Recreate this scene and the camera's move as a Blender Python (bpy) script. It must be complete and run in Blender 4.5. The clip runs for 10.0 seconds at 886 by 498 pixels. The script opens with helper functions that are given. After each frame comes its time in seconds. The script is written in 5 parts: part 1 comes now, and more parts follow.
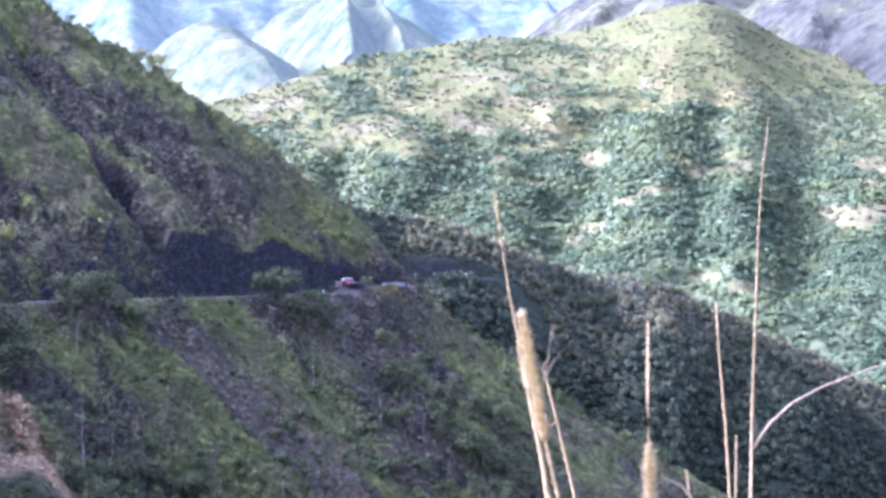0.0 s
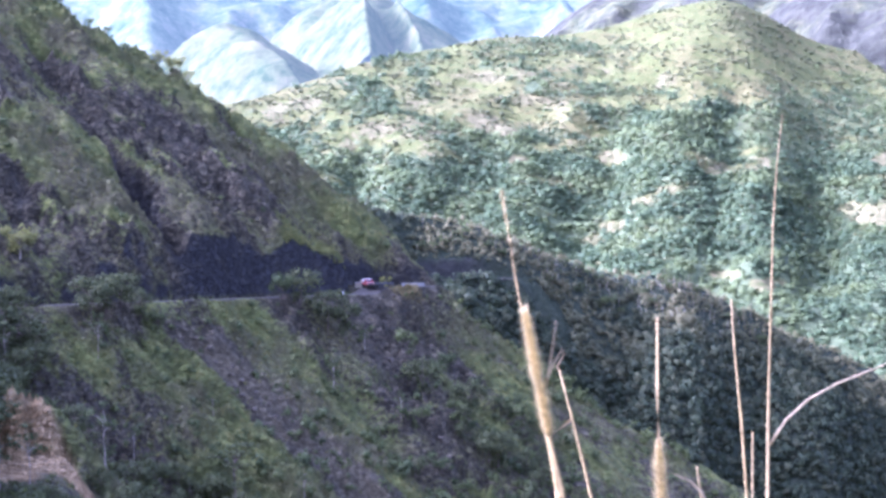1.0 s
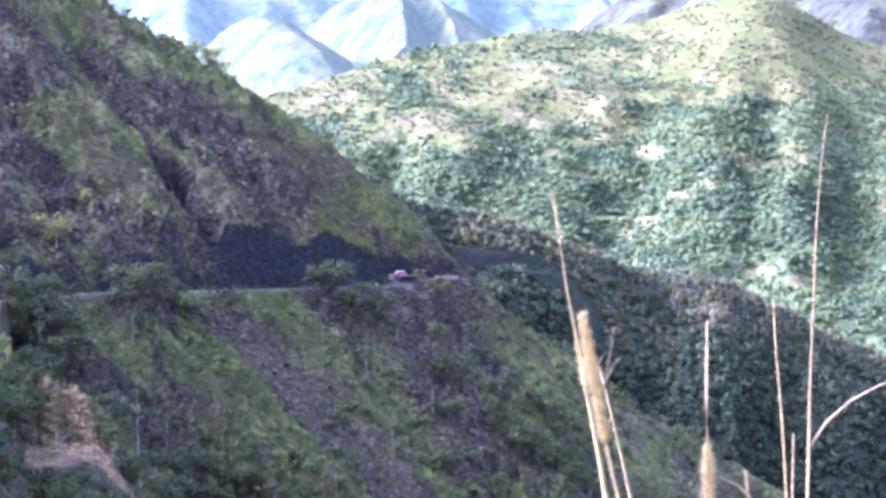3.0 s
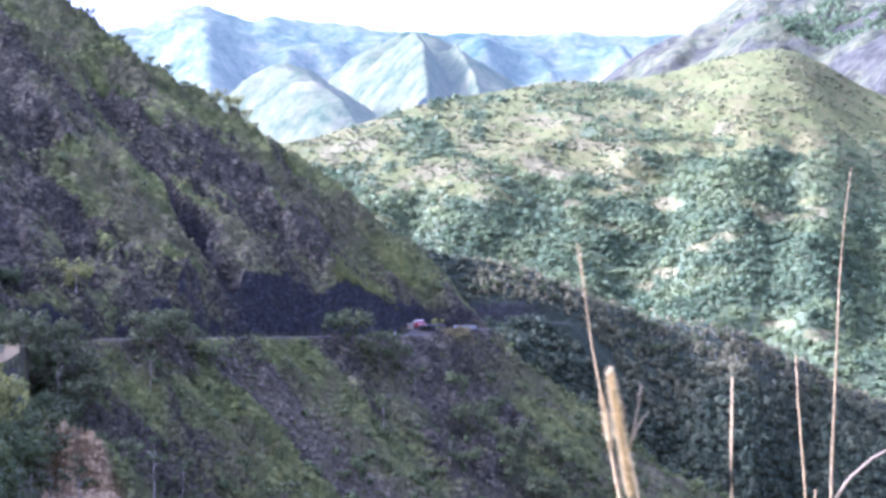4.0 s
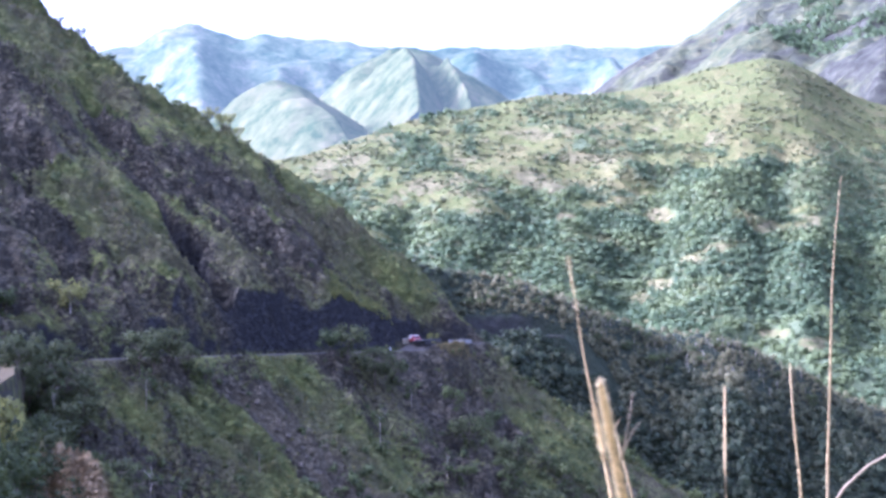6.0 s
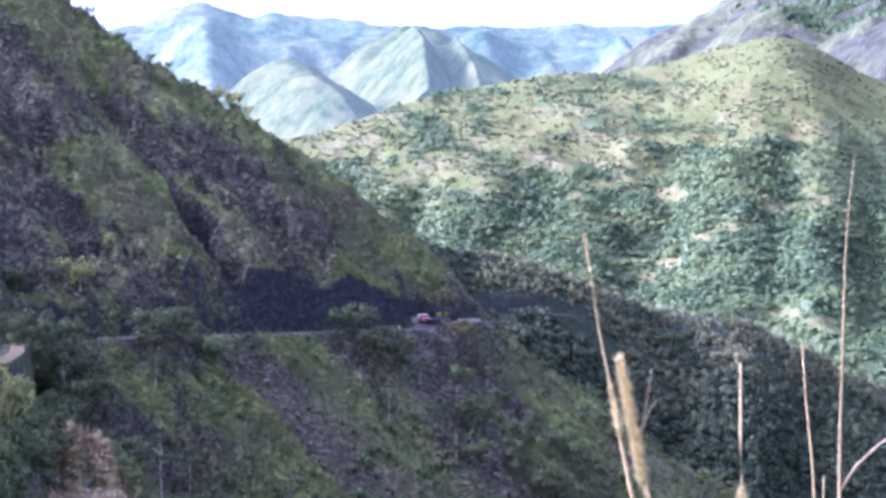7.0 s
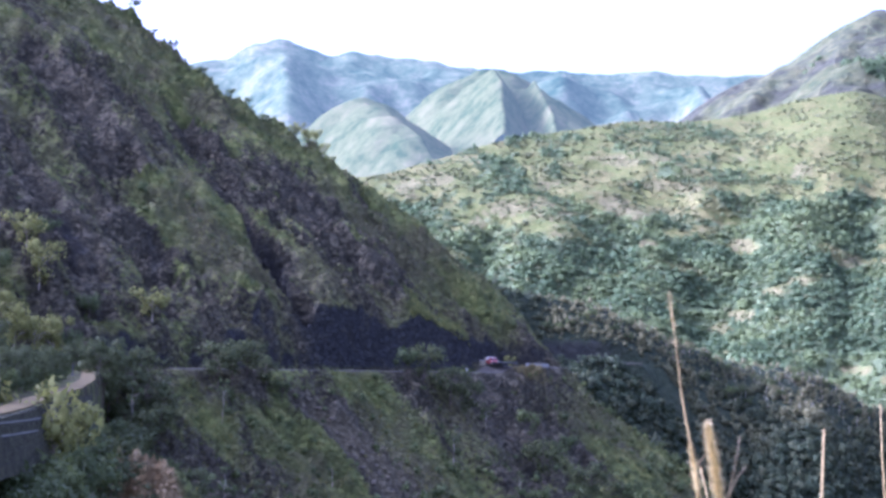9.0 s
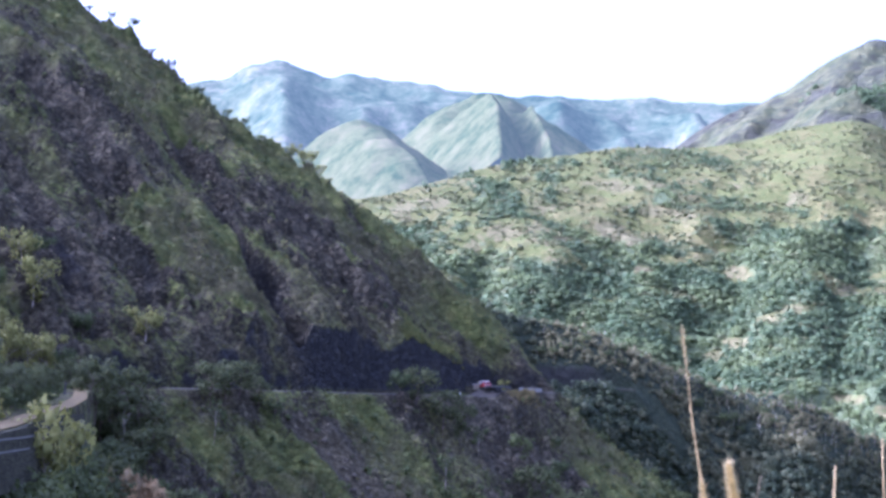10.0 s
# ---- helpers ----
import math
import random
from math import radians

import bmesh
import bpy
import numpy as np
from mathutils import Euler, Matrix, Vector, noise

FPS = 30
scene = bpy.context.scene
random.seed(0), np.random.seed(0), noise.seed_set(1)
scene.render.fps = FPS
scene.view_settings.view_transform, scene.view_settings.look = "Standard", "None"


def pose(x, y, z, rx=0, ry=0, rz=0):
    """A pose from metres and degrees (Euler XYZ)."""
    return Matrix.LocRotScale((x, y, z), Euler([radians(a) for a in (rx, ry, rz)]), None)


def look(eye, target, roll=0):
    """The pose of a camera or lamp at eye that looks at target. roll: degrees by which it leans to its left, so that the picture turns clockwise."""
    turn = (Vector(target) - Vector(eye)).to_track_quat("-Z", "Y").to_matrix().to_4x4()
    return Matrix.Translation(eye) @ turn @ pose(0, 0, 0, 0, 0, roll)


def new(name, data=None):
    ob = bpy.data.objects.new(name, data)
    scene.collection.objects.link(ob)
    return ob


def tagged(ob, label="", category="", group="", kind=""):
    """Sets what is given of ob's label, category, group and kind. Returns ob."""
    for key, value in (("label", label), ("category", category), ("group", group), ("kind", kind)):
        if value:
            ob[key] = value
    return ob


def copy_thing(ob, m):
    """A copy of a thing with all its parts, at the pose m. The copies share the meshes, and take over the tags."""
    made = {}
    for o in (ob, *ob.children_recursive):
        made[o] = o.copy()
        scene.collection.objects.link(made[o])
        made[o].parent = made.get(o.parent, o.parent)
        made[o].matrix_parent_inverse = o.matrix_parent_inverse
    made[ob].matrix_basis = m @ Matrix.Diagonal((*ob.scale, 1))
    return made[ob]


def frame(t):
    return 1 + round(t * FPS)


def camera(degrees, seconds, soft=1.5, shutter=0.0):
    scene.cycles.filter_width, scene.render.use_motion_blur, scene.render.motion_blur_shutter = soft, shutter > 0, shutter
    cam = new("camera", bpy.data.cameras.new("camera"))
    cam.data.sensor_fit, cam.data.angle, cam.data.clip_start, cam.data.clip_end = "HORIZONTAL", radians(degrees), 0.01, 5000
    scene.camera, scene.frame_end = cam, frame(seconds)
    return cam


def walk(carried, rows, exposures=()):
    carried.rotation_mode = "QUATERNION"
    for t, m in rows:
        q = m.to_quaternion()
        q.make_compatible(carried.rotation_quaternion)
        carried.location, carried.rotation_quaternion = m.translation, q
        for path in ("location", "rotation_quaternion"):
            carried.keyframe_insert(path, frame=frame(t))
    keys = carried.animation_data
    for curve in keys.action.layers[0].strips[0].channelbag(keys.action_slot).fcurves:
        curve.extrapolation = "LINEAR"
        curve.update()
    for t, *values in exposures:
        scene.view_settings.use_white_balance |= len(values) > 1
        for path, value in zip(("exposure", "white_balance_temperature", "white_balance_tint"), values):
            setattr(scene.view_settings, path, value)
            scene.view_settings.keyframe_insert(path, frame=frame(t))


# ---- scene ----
cam = camera(31.21, 10.0, soft=3.05)
walk(cam, [
    (0.0, pose(0.0166, 0, -0.0160, 90.818, 0.297, -2.887)),
    (0.5, pose(0.0340, 0, -0.0154, 90.822, 0.626, -2.341)),
    (1.0, pose(0.0337, 0, -0.0194, 90.823, 0.776, -2.181)),
    (1.5, pose(0.0359, 0, -0.0124, 90.048, 0.729, -1.729)),
    (2.0, pose(0.0296, 0, -0.0108, 90.180, 0.575, -1.128)),
    (2.2, pose(0.0234, 0, -0.0094, 90.327, 0.705, -1.114)),
    (3.3, pose(0.0027, 0, -0.0069, 90.855, -0.202, -0.772)),
    (3.5, pose(-0.0010, 0, -0.0064, 91.681, -0.355, -0.585)),
    (4.0, pose(-0.0005, 0, -0.0032, 92.359, -0.543, -0.303)),
    (4.5, pose(0.0000, 0, -0.0000, 93.250, 0.000, 0.000)),
    (5.0, pose(0.0033, 0, -0.0021, 93.160, 0.213, -0.381)),
    (5.5, pose(0.0066, 0, -0.0043, 92.973, 0.239, -0.666)),
    (5.7, pose(0.0068, 0, -0.0039, 92.967, 0.303, -0.616)),
    (6.8, pose(-0.0042, 0, -0.0068, 92.262, 0.434, -0.236)),
    (7.0, pose(-0.0054, 0, -0.0079, 92.129, 0.303, -0.154)),
    (7.5, pose(-0.0155, 0, 0.0073, 93.217, -1.731, 1.217)),
    (8.0, pose(-0.0120, 0, 0.0065, 93.070, -1.601, 1.178)),
    (8.5, pose(-0.0158, 0, 0.0052, 93.050, -1.526, 1.745)),
    (9.0, pose(-0.0258, 0, 0.0066, 93.622, -1.916, 2.307)),
    (9.5, pose(-0.0388, 0, 0.0133, 94.197, -2.667, 2.867)),
    (10.0, pose(-0.0541, 0, 0.0172, 94.467, -2.701, 2.064)),
], exposures=[(t, e, 4575 - 3 * t, 46.5 - 0.6 * t) for t, e in ((0.0, 1.84), (2.2, 1.93), (3.4, 2.02), (4.0, 1.77), (4.5, 1.68), (5.5, 1.57), (7.0, 1.58), (8.0, 1.46), (10.0, 1.24))])

# ---- light ----
SUN_AZ, SUN_EL = radians(273), radians(30)      # compass bearing of the sun (0 = +y), height over the horizon
world = bpy.data.worlds.new("sky")
scene.world = world
world.use_nodes = True
wn = world.node_tree
sky = wn.nodes.new("ShaderNodeTexSky")
sky.sky_type, sky.sun_disc = "NISHITA", False
sky.sun_elevation, sky.sun_rotation = SUN_EL, SUN_AZ
sky.air_density, sky.dust_density, sky.ozone_density = 0.8, 9.0, 0.6
wn.nodes["Background"].inputs["Strength"].default_value = 0.15
haze = wn.nodes.new("ShaderNodeHueSaturation")          # a milky, hazy sky
haze.inputs["Saturation"].default_value, haze.inputs["Value"].default_value = 0.48, 2.35
wn.links.new(sky.outputs[0], haze.inputs["Color"])
wn.links.new(haze.outputs[0], wn.nodes["Background"].inputs[0])
sun = new("sun", bpy.data.lights.new("sun", "SUN"))
sun.data.energy, sun.data.angle, sun.data.color = 2.4, radians(0.5), (1.0, 0.92, 0.78)
to_sun = Vector((math.sin(SUN_AZ) * math.cos(SUN_EL), math.cos(SUN_AZ) * math.cos(SUN_EL), math.sin(SUN_EL)))
sun.matrix_world = look(to_sun * 50, (0, 0, 0))


# ---- noise and mesh helpers ----
def hash01(i, j, seed):
    h = (i.astype(np.int64) * 374761393 + j.astype(np.int64) * 668265263 + seed * 974634777) & 0xFFFFFFFF
    h = ((h ^ (h >> 13)) * 1274126177) & 0xFFFFFFFF
    return ((h ^ (h >> 16)) & 0xFFFF) / 65535.0


def vnoise(x, y, seed=0):
    x, y = np.asarray(x, float), np.asarray(y, float)
    i, j = np.floor(x), np.floor(y)
    a, b = x - i, y - j
    a, b = a * a * a * (a * (a * 6 - 15) + 10), b * b * b * (b * (b * 6 - 15) + 10)
    p, q = hash01(i, j, seed), hash01(i + 1, j, seed)
    r, s = hash01(i, j + 1, seed), hash01(i + 1, j + 1, seed)
    return (p + (q - p) * a) * (1 - b) + (r + (s - r) * a) * b


def fbm(x, y, octaves=4, seed=0, gain=0.5):
    """Layered value noise, about -1 to 1."""
    total, amp, norm = 0.0, 1.0, 0.0
    for k in range(octaves):
        total = total + amp * (vnoise(x * 2.03 ** k, y * 2.03 ** k, seed + 17 * k) * 2 - 1)
        norm += amp
        amp *= gain
    return total / norm * 1.6


def smooth(a, b, x):
    t = np.clip((x - a) / (b - a), 0, 1)
    return t * t * (3 - 2 * t)


def near_line(x, y, pts):
    """Distance from (x, y) to a polyline, signed (positive to the right of its way), and the length along it."""
    best, along = np.full(np.shape(x), 1e9), np.zeros(np.shape(x))
    sign, run = np.ones(np.shape(x)), 0.0
    for (ax, ay), (bx, by) in zip(pts, pts[1:]):
        dx, dy = bx - ax, by - ay
        n = math.hypot(dx, dy)
        t = np.clip(((x - ax) * dx + (y - ay) * dy) / n ** 2, 0, 1)
        d = np.hypot(x - ax - t * dx, y - ay - t * dy)
        m = d < best
        best = np.where(m, d, best)
        along = np.where(m, run + t * n, along)
        sign = np.where(m, np.sign((x - ax) * dy - (y - ay) * dx), sign)
        run += n
    return best * sign, along


def raw_mesh(name, verts, faces, material, flat=False):
    """A mesh from arrays: verts (n, 3), faces (m, k)."""
    me = bpy.data.meshes.new(name)
    verts, faces = np.asarray(verts, np.float32), np.asarray(faces, np.int32)
    m, k = faces.shape
    me.vertices.add(len(verts))
    me.vertices.foreach_set("co", verts.ravel())
    me.loops.add(m * k)
    me.loops.foreach_set("vertex_index", faces.ravel())
    me.polygons.add(m)
    me.polygons.foreach_set("loop_start", np.arange(0, m * k, k, dtype=np.int32))
    me.update(calc_edges=True)
    me.polygons.foreach_set("use_smooth", np.full(m, not flat))
    me.materials.append(material)
    me.validate()
    return me


def soft_normals(me, normals):
    """Rounded shading over loose sprays."""
    me.polygons.foreach_set("use_smooth", np.ones(len(me.polygons), bool))
    me.normals_split_custom_set_from_vertices(np.asarray(normals, np.float32).tolist())


def mark(me, name, values):
    me.attributes.new(name, "FLOAT", "POINT").data.foreach_set("value", np.asarray(values, np.float32).ravel())


def grid_faces(rows, cols):
    i = np.arange(rows * cols).reshape(rows, cols)
    return np.stack([i[:-1, :-1], i[:-1, 1:], i[1:, 1:], i[1:, :-1]], -1).reshape(-1, 4)


def sheet(name, x, y, z, material, **marks):
    me = raw_mesh(name, np.stack([x, y, z], -1).reshape(-1, 3), grid_faces(*x.shape), material)
    for key, value in marks.items():
        mark(me, key, value)
    return new(name, me)


def part(name, bm, material, parent=None, label="", smooth_faces=False):
    me = bpy.data.meshes.new(name)
    bm.to_mesh(me)
    bm.free()
    me.materials.append(material)
    if smooth_faces:
        me.polygons.foreach_set("use_smooth", np.ones(len(me.polygons), bool))
    ob = new(name, me)
    if parent:
        ob.parent = parent
    return tagged(ob, label)


def box(bm, size, at, bevel=0.0, turn=0.0):
    m = Matrix.Translation(at) @ Matrix.Rotation(turn, 4, "Z") @ Matrix.Diagonal((*size, 1))
    got = bmesh.ops.create_cube(bm, size=1, matrix=m)
    if bevel:
        edges = list({e for v in got["verts"] for e in v.link_edges})
        bmesh.ops.bevel(bm, geom=edges, offset=bevel, segments=1, affect="EDGES")
    return bm


def tube(bm, pts, radii, sides=6):
    """A tapered tube along points."""
    rings = []
    pts = [Vector(p) for p in pts]
    for k, p in enumerate(pts):
        way = (pts[min(k + 1, len(pts) - 1)] - pts[max(k - 1, 0)]).normalized()
        turn = way.to_track_quat("Z", "Y").to_matrix()
        rings.append([bm.verts.new(p + turn @ Vector((math.cos(a) * radii[k], math.sin(a) * radii[k], 0)))
                      for a in (2 * math.pi * s / sides for s in range(sides))])
    for a, b in zip(rings, rings[1:]):
        for s in range(sides):
            bm.faces.new((a[s], a[(s + 1) % sides], b[(s + 1) % sides], b[s]))
    bm.faces.new(rings[0][::-1])
    bm.faces.new(rings[-1])
    return bm


# ---- materials ----
class Nodes:
    """A short way to write a node material."""

    def __init__(self, name, rough=0.9, spec=0.2):
        self.material = bpy.data.materials.new(name)
        self.material.use_nodes = True
        self.tree = self.material.node_tree
        self.shader = self.tree.nodes["Principled BSDF"]
        self.shader.inputs["Roughness"].default_value = rough
        self.shader.inputs["Specular IOR Level"].default_value = spec

    def node(self, kind, **values):
        n = self.tree.nodes.new("ShaderNode" + kind)
        for key, value in values.items():
            n.inputs[key.replace("_", " ")].default_value = value
        return n

    def link(self, a, b):
        self.tree.links.new(a, b)

    def place(self, scale=(1, 1, 1), turn=0.0):
        geo = self.tree.nodes.new("ShaderNodeNewGeometry")
        m = self.tree.nodes.new("ShaderNodeMapping")
        m.inputs["Rotation"].default_value = (0, 0, turn)
        m.inputs["Scale"].default_value = scale
        self.link(geo.outputs["Position"], m.inputs["Vector"])
        return m.outputs[0]

    def noise(self, vector, scale, detail=4.0, rough=0.55):
        n = self.node("TexNoise", Scale=scale, Detail=detail, Roughness=rough)
        self.link(vector, n.inputs["Vector"])
        return n.outputs["Fac"]

    def ramp(self, fac, *stops):
        r = self.tree.nodes.new("ShaderNodeValToRGB")
        while len(r.color_ramp.elements) < len(stops):
            r.color_ramp.elements.new(0.5)
        for e, (at, colour) in zip(r.color_ramp.elements, stops):
            e.position, e.color = at, (*colour, 1) if len(colour) == 3 else colour
        self.link(fac, r.inputs[0])
        return r.outputs[0]

    def mask(self, fac, a, b):
        m = self.node("MapRange", From_Min=a, From_Max=b)
        self.link(fac, m.inputs[0])
        return m.outputs[0]

    def math(self, op, a, b):
        m = self.tree.nodes.new("ShaderNodeMath")
        m.operation = op
        for k, v in enumerate((a, b)):
            if isinstance(v, (int, float)):
                m.inputs[k].default_value = v
            else:
                self.link(v, m.inputs[k])
        return m.outputs[0]

    def mix(self, fac, a, b):
        m = self.tree.nodes.new("ShaderNodeMix")
        m.data_type = "RGBA"
        for socket, v in ((m.inputs[0], fac), (m.inputs[6], a), (m.inputs[7], b)):
            if isinstance(v, tuple):
                socket.default_value = (*v, 1)
            elif isinstance(v, (int, float)):
                socket.default_value = v
            else:
                self.link(v, socket)
        return m.outputs[2]

    def attribute(self, name):
        a = self.tree.nodes.new("ShaderNodeAttribute")
        a.attribute_name = name
        return a.outputs["Fac"]

    def island(self):
        return self.tree.nodes.new("ShaderNodeNewGeometry").outputs["Random Per Island"]

    def done(self, colour, bump=None, strength=0.5, distance=0.1):
        if isinstance(colour, tuple):
            self.shader.inputs["Base Color"].default_value = (*colour, 1)
        else:
            self.link(colour, self.shader.inputs["Base Color"])
        if bump is not None:
            b = self.node("Bump", Strength=strength, Distance=distance)
            self.link(bump, b.inputs["Height"])
            self.link(b.outputs[0], self.shader.inputs["Normal"])
        return self.material


def hill_material():
    """Slope of dark rock, dry and green grass and fresh scree, by the marks on the mesh."""
    n = Nodes("hillside_ground", 0.95, 0.15)
    p = n.place()
    fine, mid, big = n.noise(p, 1.1, 8, 0.62), n.noise(p, 0.3, 6, 0.6), n.noise(p, 0.06, 4)
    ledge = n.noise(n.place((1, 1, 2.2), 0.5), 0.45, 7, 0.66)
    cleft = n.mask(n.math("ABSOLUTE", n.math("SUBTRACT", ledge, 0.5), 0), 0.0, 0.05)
    rock = n.ramp(fine, (0.3, (0.0308, 0.0285, 0.0184)), (0.5, (0.077, 0.0679, 0.0427)), (0.72, (0.162, 0.139, 0.0857)))
    rock = n.mix(n.mask(mid, 0.42, 0.64), rock, n.ramp(fine, (0.3, (0.0693, 0.0617, 0.0397)), (0.7, (0.208, 0.181, 0.113))))
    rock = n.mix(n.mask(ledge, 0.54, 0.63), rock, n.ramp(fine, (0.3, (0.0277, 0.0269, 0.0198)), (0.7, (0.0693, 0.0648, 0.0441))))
    # dark lines paint the shade inside the clefts
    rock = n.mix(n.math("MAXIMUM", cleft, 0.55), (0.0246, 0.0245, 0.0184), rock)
    green = n.ramp(mid, (0.3, (0.0709, 0.0867, 0.0262)), (0.55, (0.154, 0.173, 0.0476)), (0.75, (0.259, 0.251, 0.0815)))
    dry = n.ramp(fine, (0.3, (0.069, 0.069, 0.033)), (0.7, (0.158, 0.144, 0.069)))
    grass = n.mix(n.mask(big, 0.42, 0.6), green, dry)
    cover = n.mask(n.math("ADD", n.attribute("cover"), n.math("MULTIPLY", n.math("SUBTRACT", fine, 0.5), 2.3)), 0.25, 0.75)
    base = n.mix(cover, rock, grass)
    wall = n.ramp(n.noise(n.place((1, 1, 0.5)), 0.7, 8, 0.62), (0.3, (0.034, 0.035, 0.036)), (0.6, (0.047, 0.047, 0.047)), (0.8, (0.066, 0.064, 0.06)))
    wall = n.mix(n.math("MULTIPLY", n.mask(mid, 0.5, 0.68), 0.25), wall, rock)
    gravel = n.ramp(fine, (0.3, (0.055, 0.049, 0.028)), (0.5, (0.108, 0.093, 0.054)), (0.7, (0.19, 0.164, 0.1)))
    base = n.mix(n.mask(n.math("ADD", n.attribute("cut"), n.math("MULTIPLY", n.math("SUBTRACT", mid, 0.5), 1.2)), -0.3, -0.7), base, gravel)
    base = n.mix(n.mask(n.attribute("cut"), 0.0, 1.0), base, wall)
    scar = n.ramp(n.math("ADD", n.math("MULTIPLY", fine, 0.6), n.math("MULTIPLY", mid, 0.4)),
                  (0.36, (0.17, 0.112, 0.045)), (0.5, (0.3, 0.205, 0.09)), (0.66, (0.48, 0.37, 0.2)))
    base = n.mix(n.attribute("scar"), base, scar)
    return n.done(base, n.math("ADD", n.math("ADD", fine, mid), n.math("MULTIPLY", cleft, 0.6)), 1.0, 1.2)


def wood_land_material(name, low, mid_c, high, bare, bare_at=0.62, fine_scale=0.12, spread=0.2, soft=0.035):
    n = Nodes(name, 0.95, 0.1)
    p = n.place()
    fine, mid, big = n.noise(p, fine_scale, 8, 0.62), n.noise(p, 0.028, 6), n.noise(p, 0.008, 5)
    base = n.ramp(fine, (0.5 - spread, low), (0.5, mid_c), (0.5 + spread, high))
    base = n.mix(n.mask(n.math("ADD", n.math("MULTIPLY", mid, 0.7), n.math("MULTIPLY", big, 0.3)), bare_at - soft, bare_at + soft), base, bare)
    base = n.mix(n.attribute("cut"), base, n.ramp(fine, (0.3, (0.034, 0.035, 0.031)), (0.7, (0.06, 0.058, 0.049))))
    return n.done(base, fine, 0.8, 3.0)


def sunny_hill_material():
    """Dry and green grass, undergrowth below the woods and bare tan earth, by the marks on the mesh."""
    n = Nodes("sunny_hill_ground", 0.95, 0.1)
    p = n.place()
    fine, mid, big = n.noise(p, 0.22, 8, 0.65), n.noise(p, 0.045, 6), n.noise(p, 0.012, 5)
    grass = n.ramp(fine, (0.34, (0.068, 0.082, 0.024)), (0.5, (0.095, 0.102, 0.031)), (0.66, (0.13, 0.124, 0.042)))
    dry = n.ramp(fine, (0.34, (0.088, 0.086, 0.03)), (0.66, (0.15, 0.13, 0.052)))
    base = n.mix(n.mask(n.math("ADD", n.math("MULTIPLY", mid, 0.6), n.math("MULTIPLY", big, 0.4)), 0.47, 0.6), grass, dry)
    base = n.mix(n.mask(n.math("ADD", n.attribute("wood"), n.math("SUBTRACT", fine, 0.5)), 0.25, 0.75), base, n.ramp(fine, (0.35, (0.055, 0.074, 0.036)), (0.65, (0.105, 0.125, 0.058))))
    earth = n.ramp(fine, (0.35, (0.082, 0.078, 0.036)), (0.5, (0.125, 0.112, 0.052)), (0.68, (0.185, 0.16, 0.08)))
    base = n.mix(n.mask(n.math("ADD", n.attribute("bare"), n.math("MULTIPLY", n.math("SUBTRACT", fine, 0.5), 3.4)), 0.4, 1.1), base, earth)
    return n.done(base, fine, 0.8, 2.5)


def peak_material():
    """Brown-violet rock in streaks down the face, with grass on the gentler ground."""
    n = Nodes("peak_ground", 0.95, 0.1)
    streak = n.noise(n.place((1, 1, 0.22)), 0.05, 8, 0.65)
    fine, big = n.noise(n.place(), 0.05, 8, 0.66), n.noise(n.place(), 0.0075, 6, 0.6)
    rock = n.ramp(streak, (0.36, (0.029, 0.03, 0.022)), (0.5, (0.05, 0.051, 0.037)), (0.66, (0.082, 0.081, 0.057)))
    grass = n.ramp(fine, (0.36, (0.045, 0.06, 0.03)), (0.5, (0.078, 0.086, 0.041)), (0.66, (0.12, 0.115, 0.06)))
    both = n.math("ADD", n.math("MULTIPLY", fine, 0.35), n.math("MULTIPLY", big, 0.65))
    base = n.mix(n.mask(both, 0.46, 0.56), rock, grass)
    return n.done(base, n.math("ADD", streak, fine), 0.9, 14.0)


def far_material(name, sunny, green, rock, haze_glow, strength):
    """Distance behind everything else, the pale light of the air before it put in as emission."""
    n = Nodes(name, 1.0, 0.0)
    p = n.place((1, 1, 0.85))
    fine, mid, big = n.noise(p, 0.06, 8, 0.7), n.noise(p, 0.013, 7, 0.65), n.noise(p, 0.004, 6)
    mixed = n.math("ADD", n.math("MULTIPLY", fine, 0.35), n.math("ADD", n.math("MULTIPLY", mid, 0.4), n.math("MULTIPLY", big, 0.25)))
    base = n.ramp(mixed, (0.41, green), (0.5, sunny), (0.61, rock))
    n.shader.inputs["Emission Color"].default_value = (*haze_glow, 1)
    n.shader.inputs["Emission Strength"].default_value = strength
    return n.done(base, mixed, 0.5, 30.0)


def leaf_material(name, dark, light, rough=0.65, tint_to=None):
    n = Nodes(name, rough, 0.25)
    base = n.mix(n.island(), dark, light)
    tint = n.attribute("tint")
    base = n.mix(n.math("MULTIPLY", tint, 0.55 if tint_to is None else 0.8), base, tint_to or tuple(min(1, c * 1.9) for c in (light[0] * 1.15, light[1], light[2] * 0.8)))
    n.done(base)
    through_leaf = n.tree.nodes.new("ShaderNodeBsdfTranslucent")
    n.link(base, through_leaf.inputs[0])
    both = n.tree.nodes.new("ShaderNodeMixShader")
    both.inputs[0].default_value = 0.45
    n.link(n.shader.outputs[0], both.inputs[1])
    n.link(through_leaf.outputs[0], both.inputs[2])
    n.link(both.outputs[0], n.tree.nodes["Material Output"].inputs[0])
    return n.material


def plain(name, colour, rough=0.6, metal=0.0, spec=0.4, vary=0.25, scale=3.0):
    n = Nodes(name, rough, spec)
    n.shader.inputs["Metallic"].default_value = metal
    f = n.noise(n.place(), scale, 5)
    return n.done(n.ramp(f, (0.3, tuple(c * (1 - vary) for c in colour)), (0.7, tuple(min(1, c * (1 + vary)) for c in colour))), f, 0.2, 0.02)


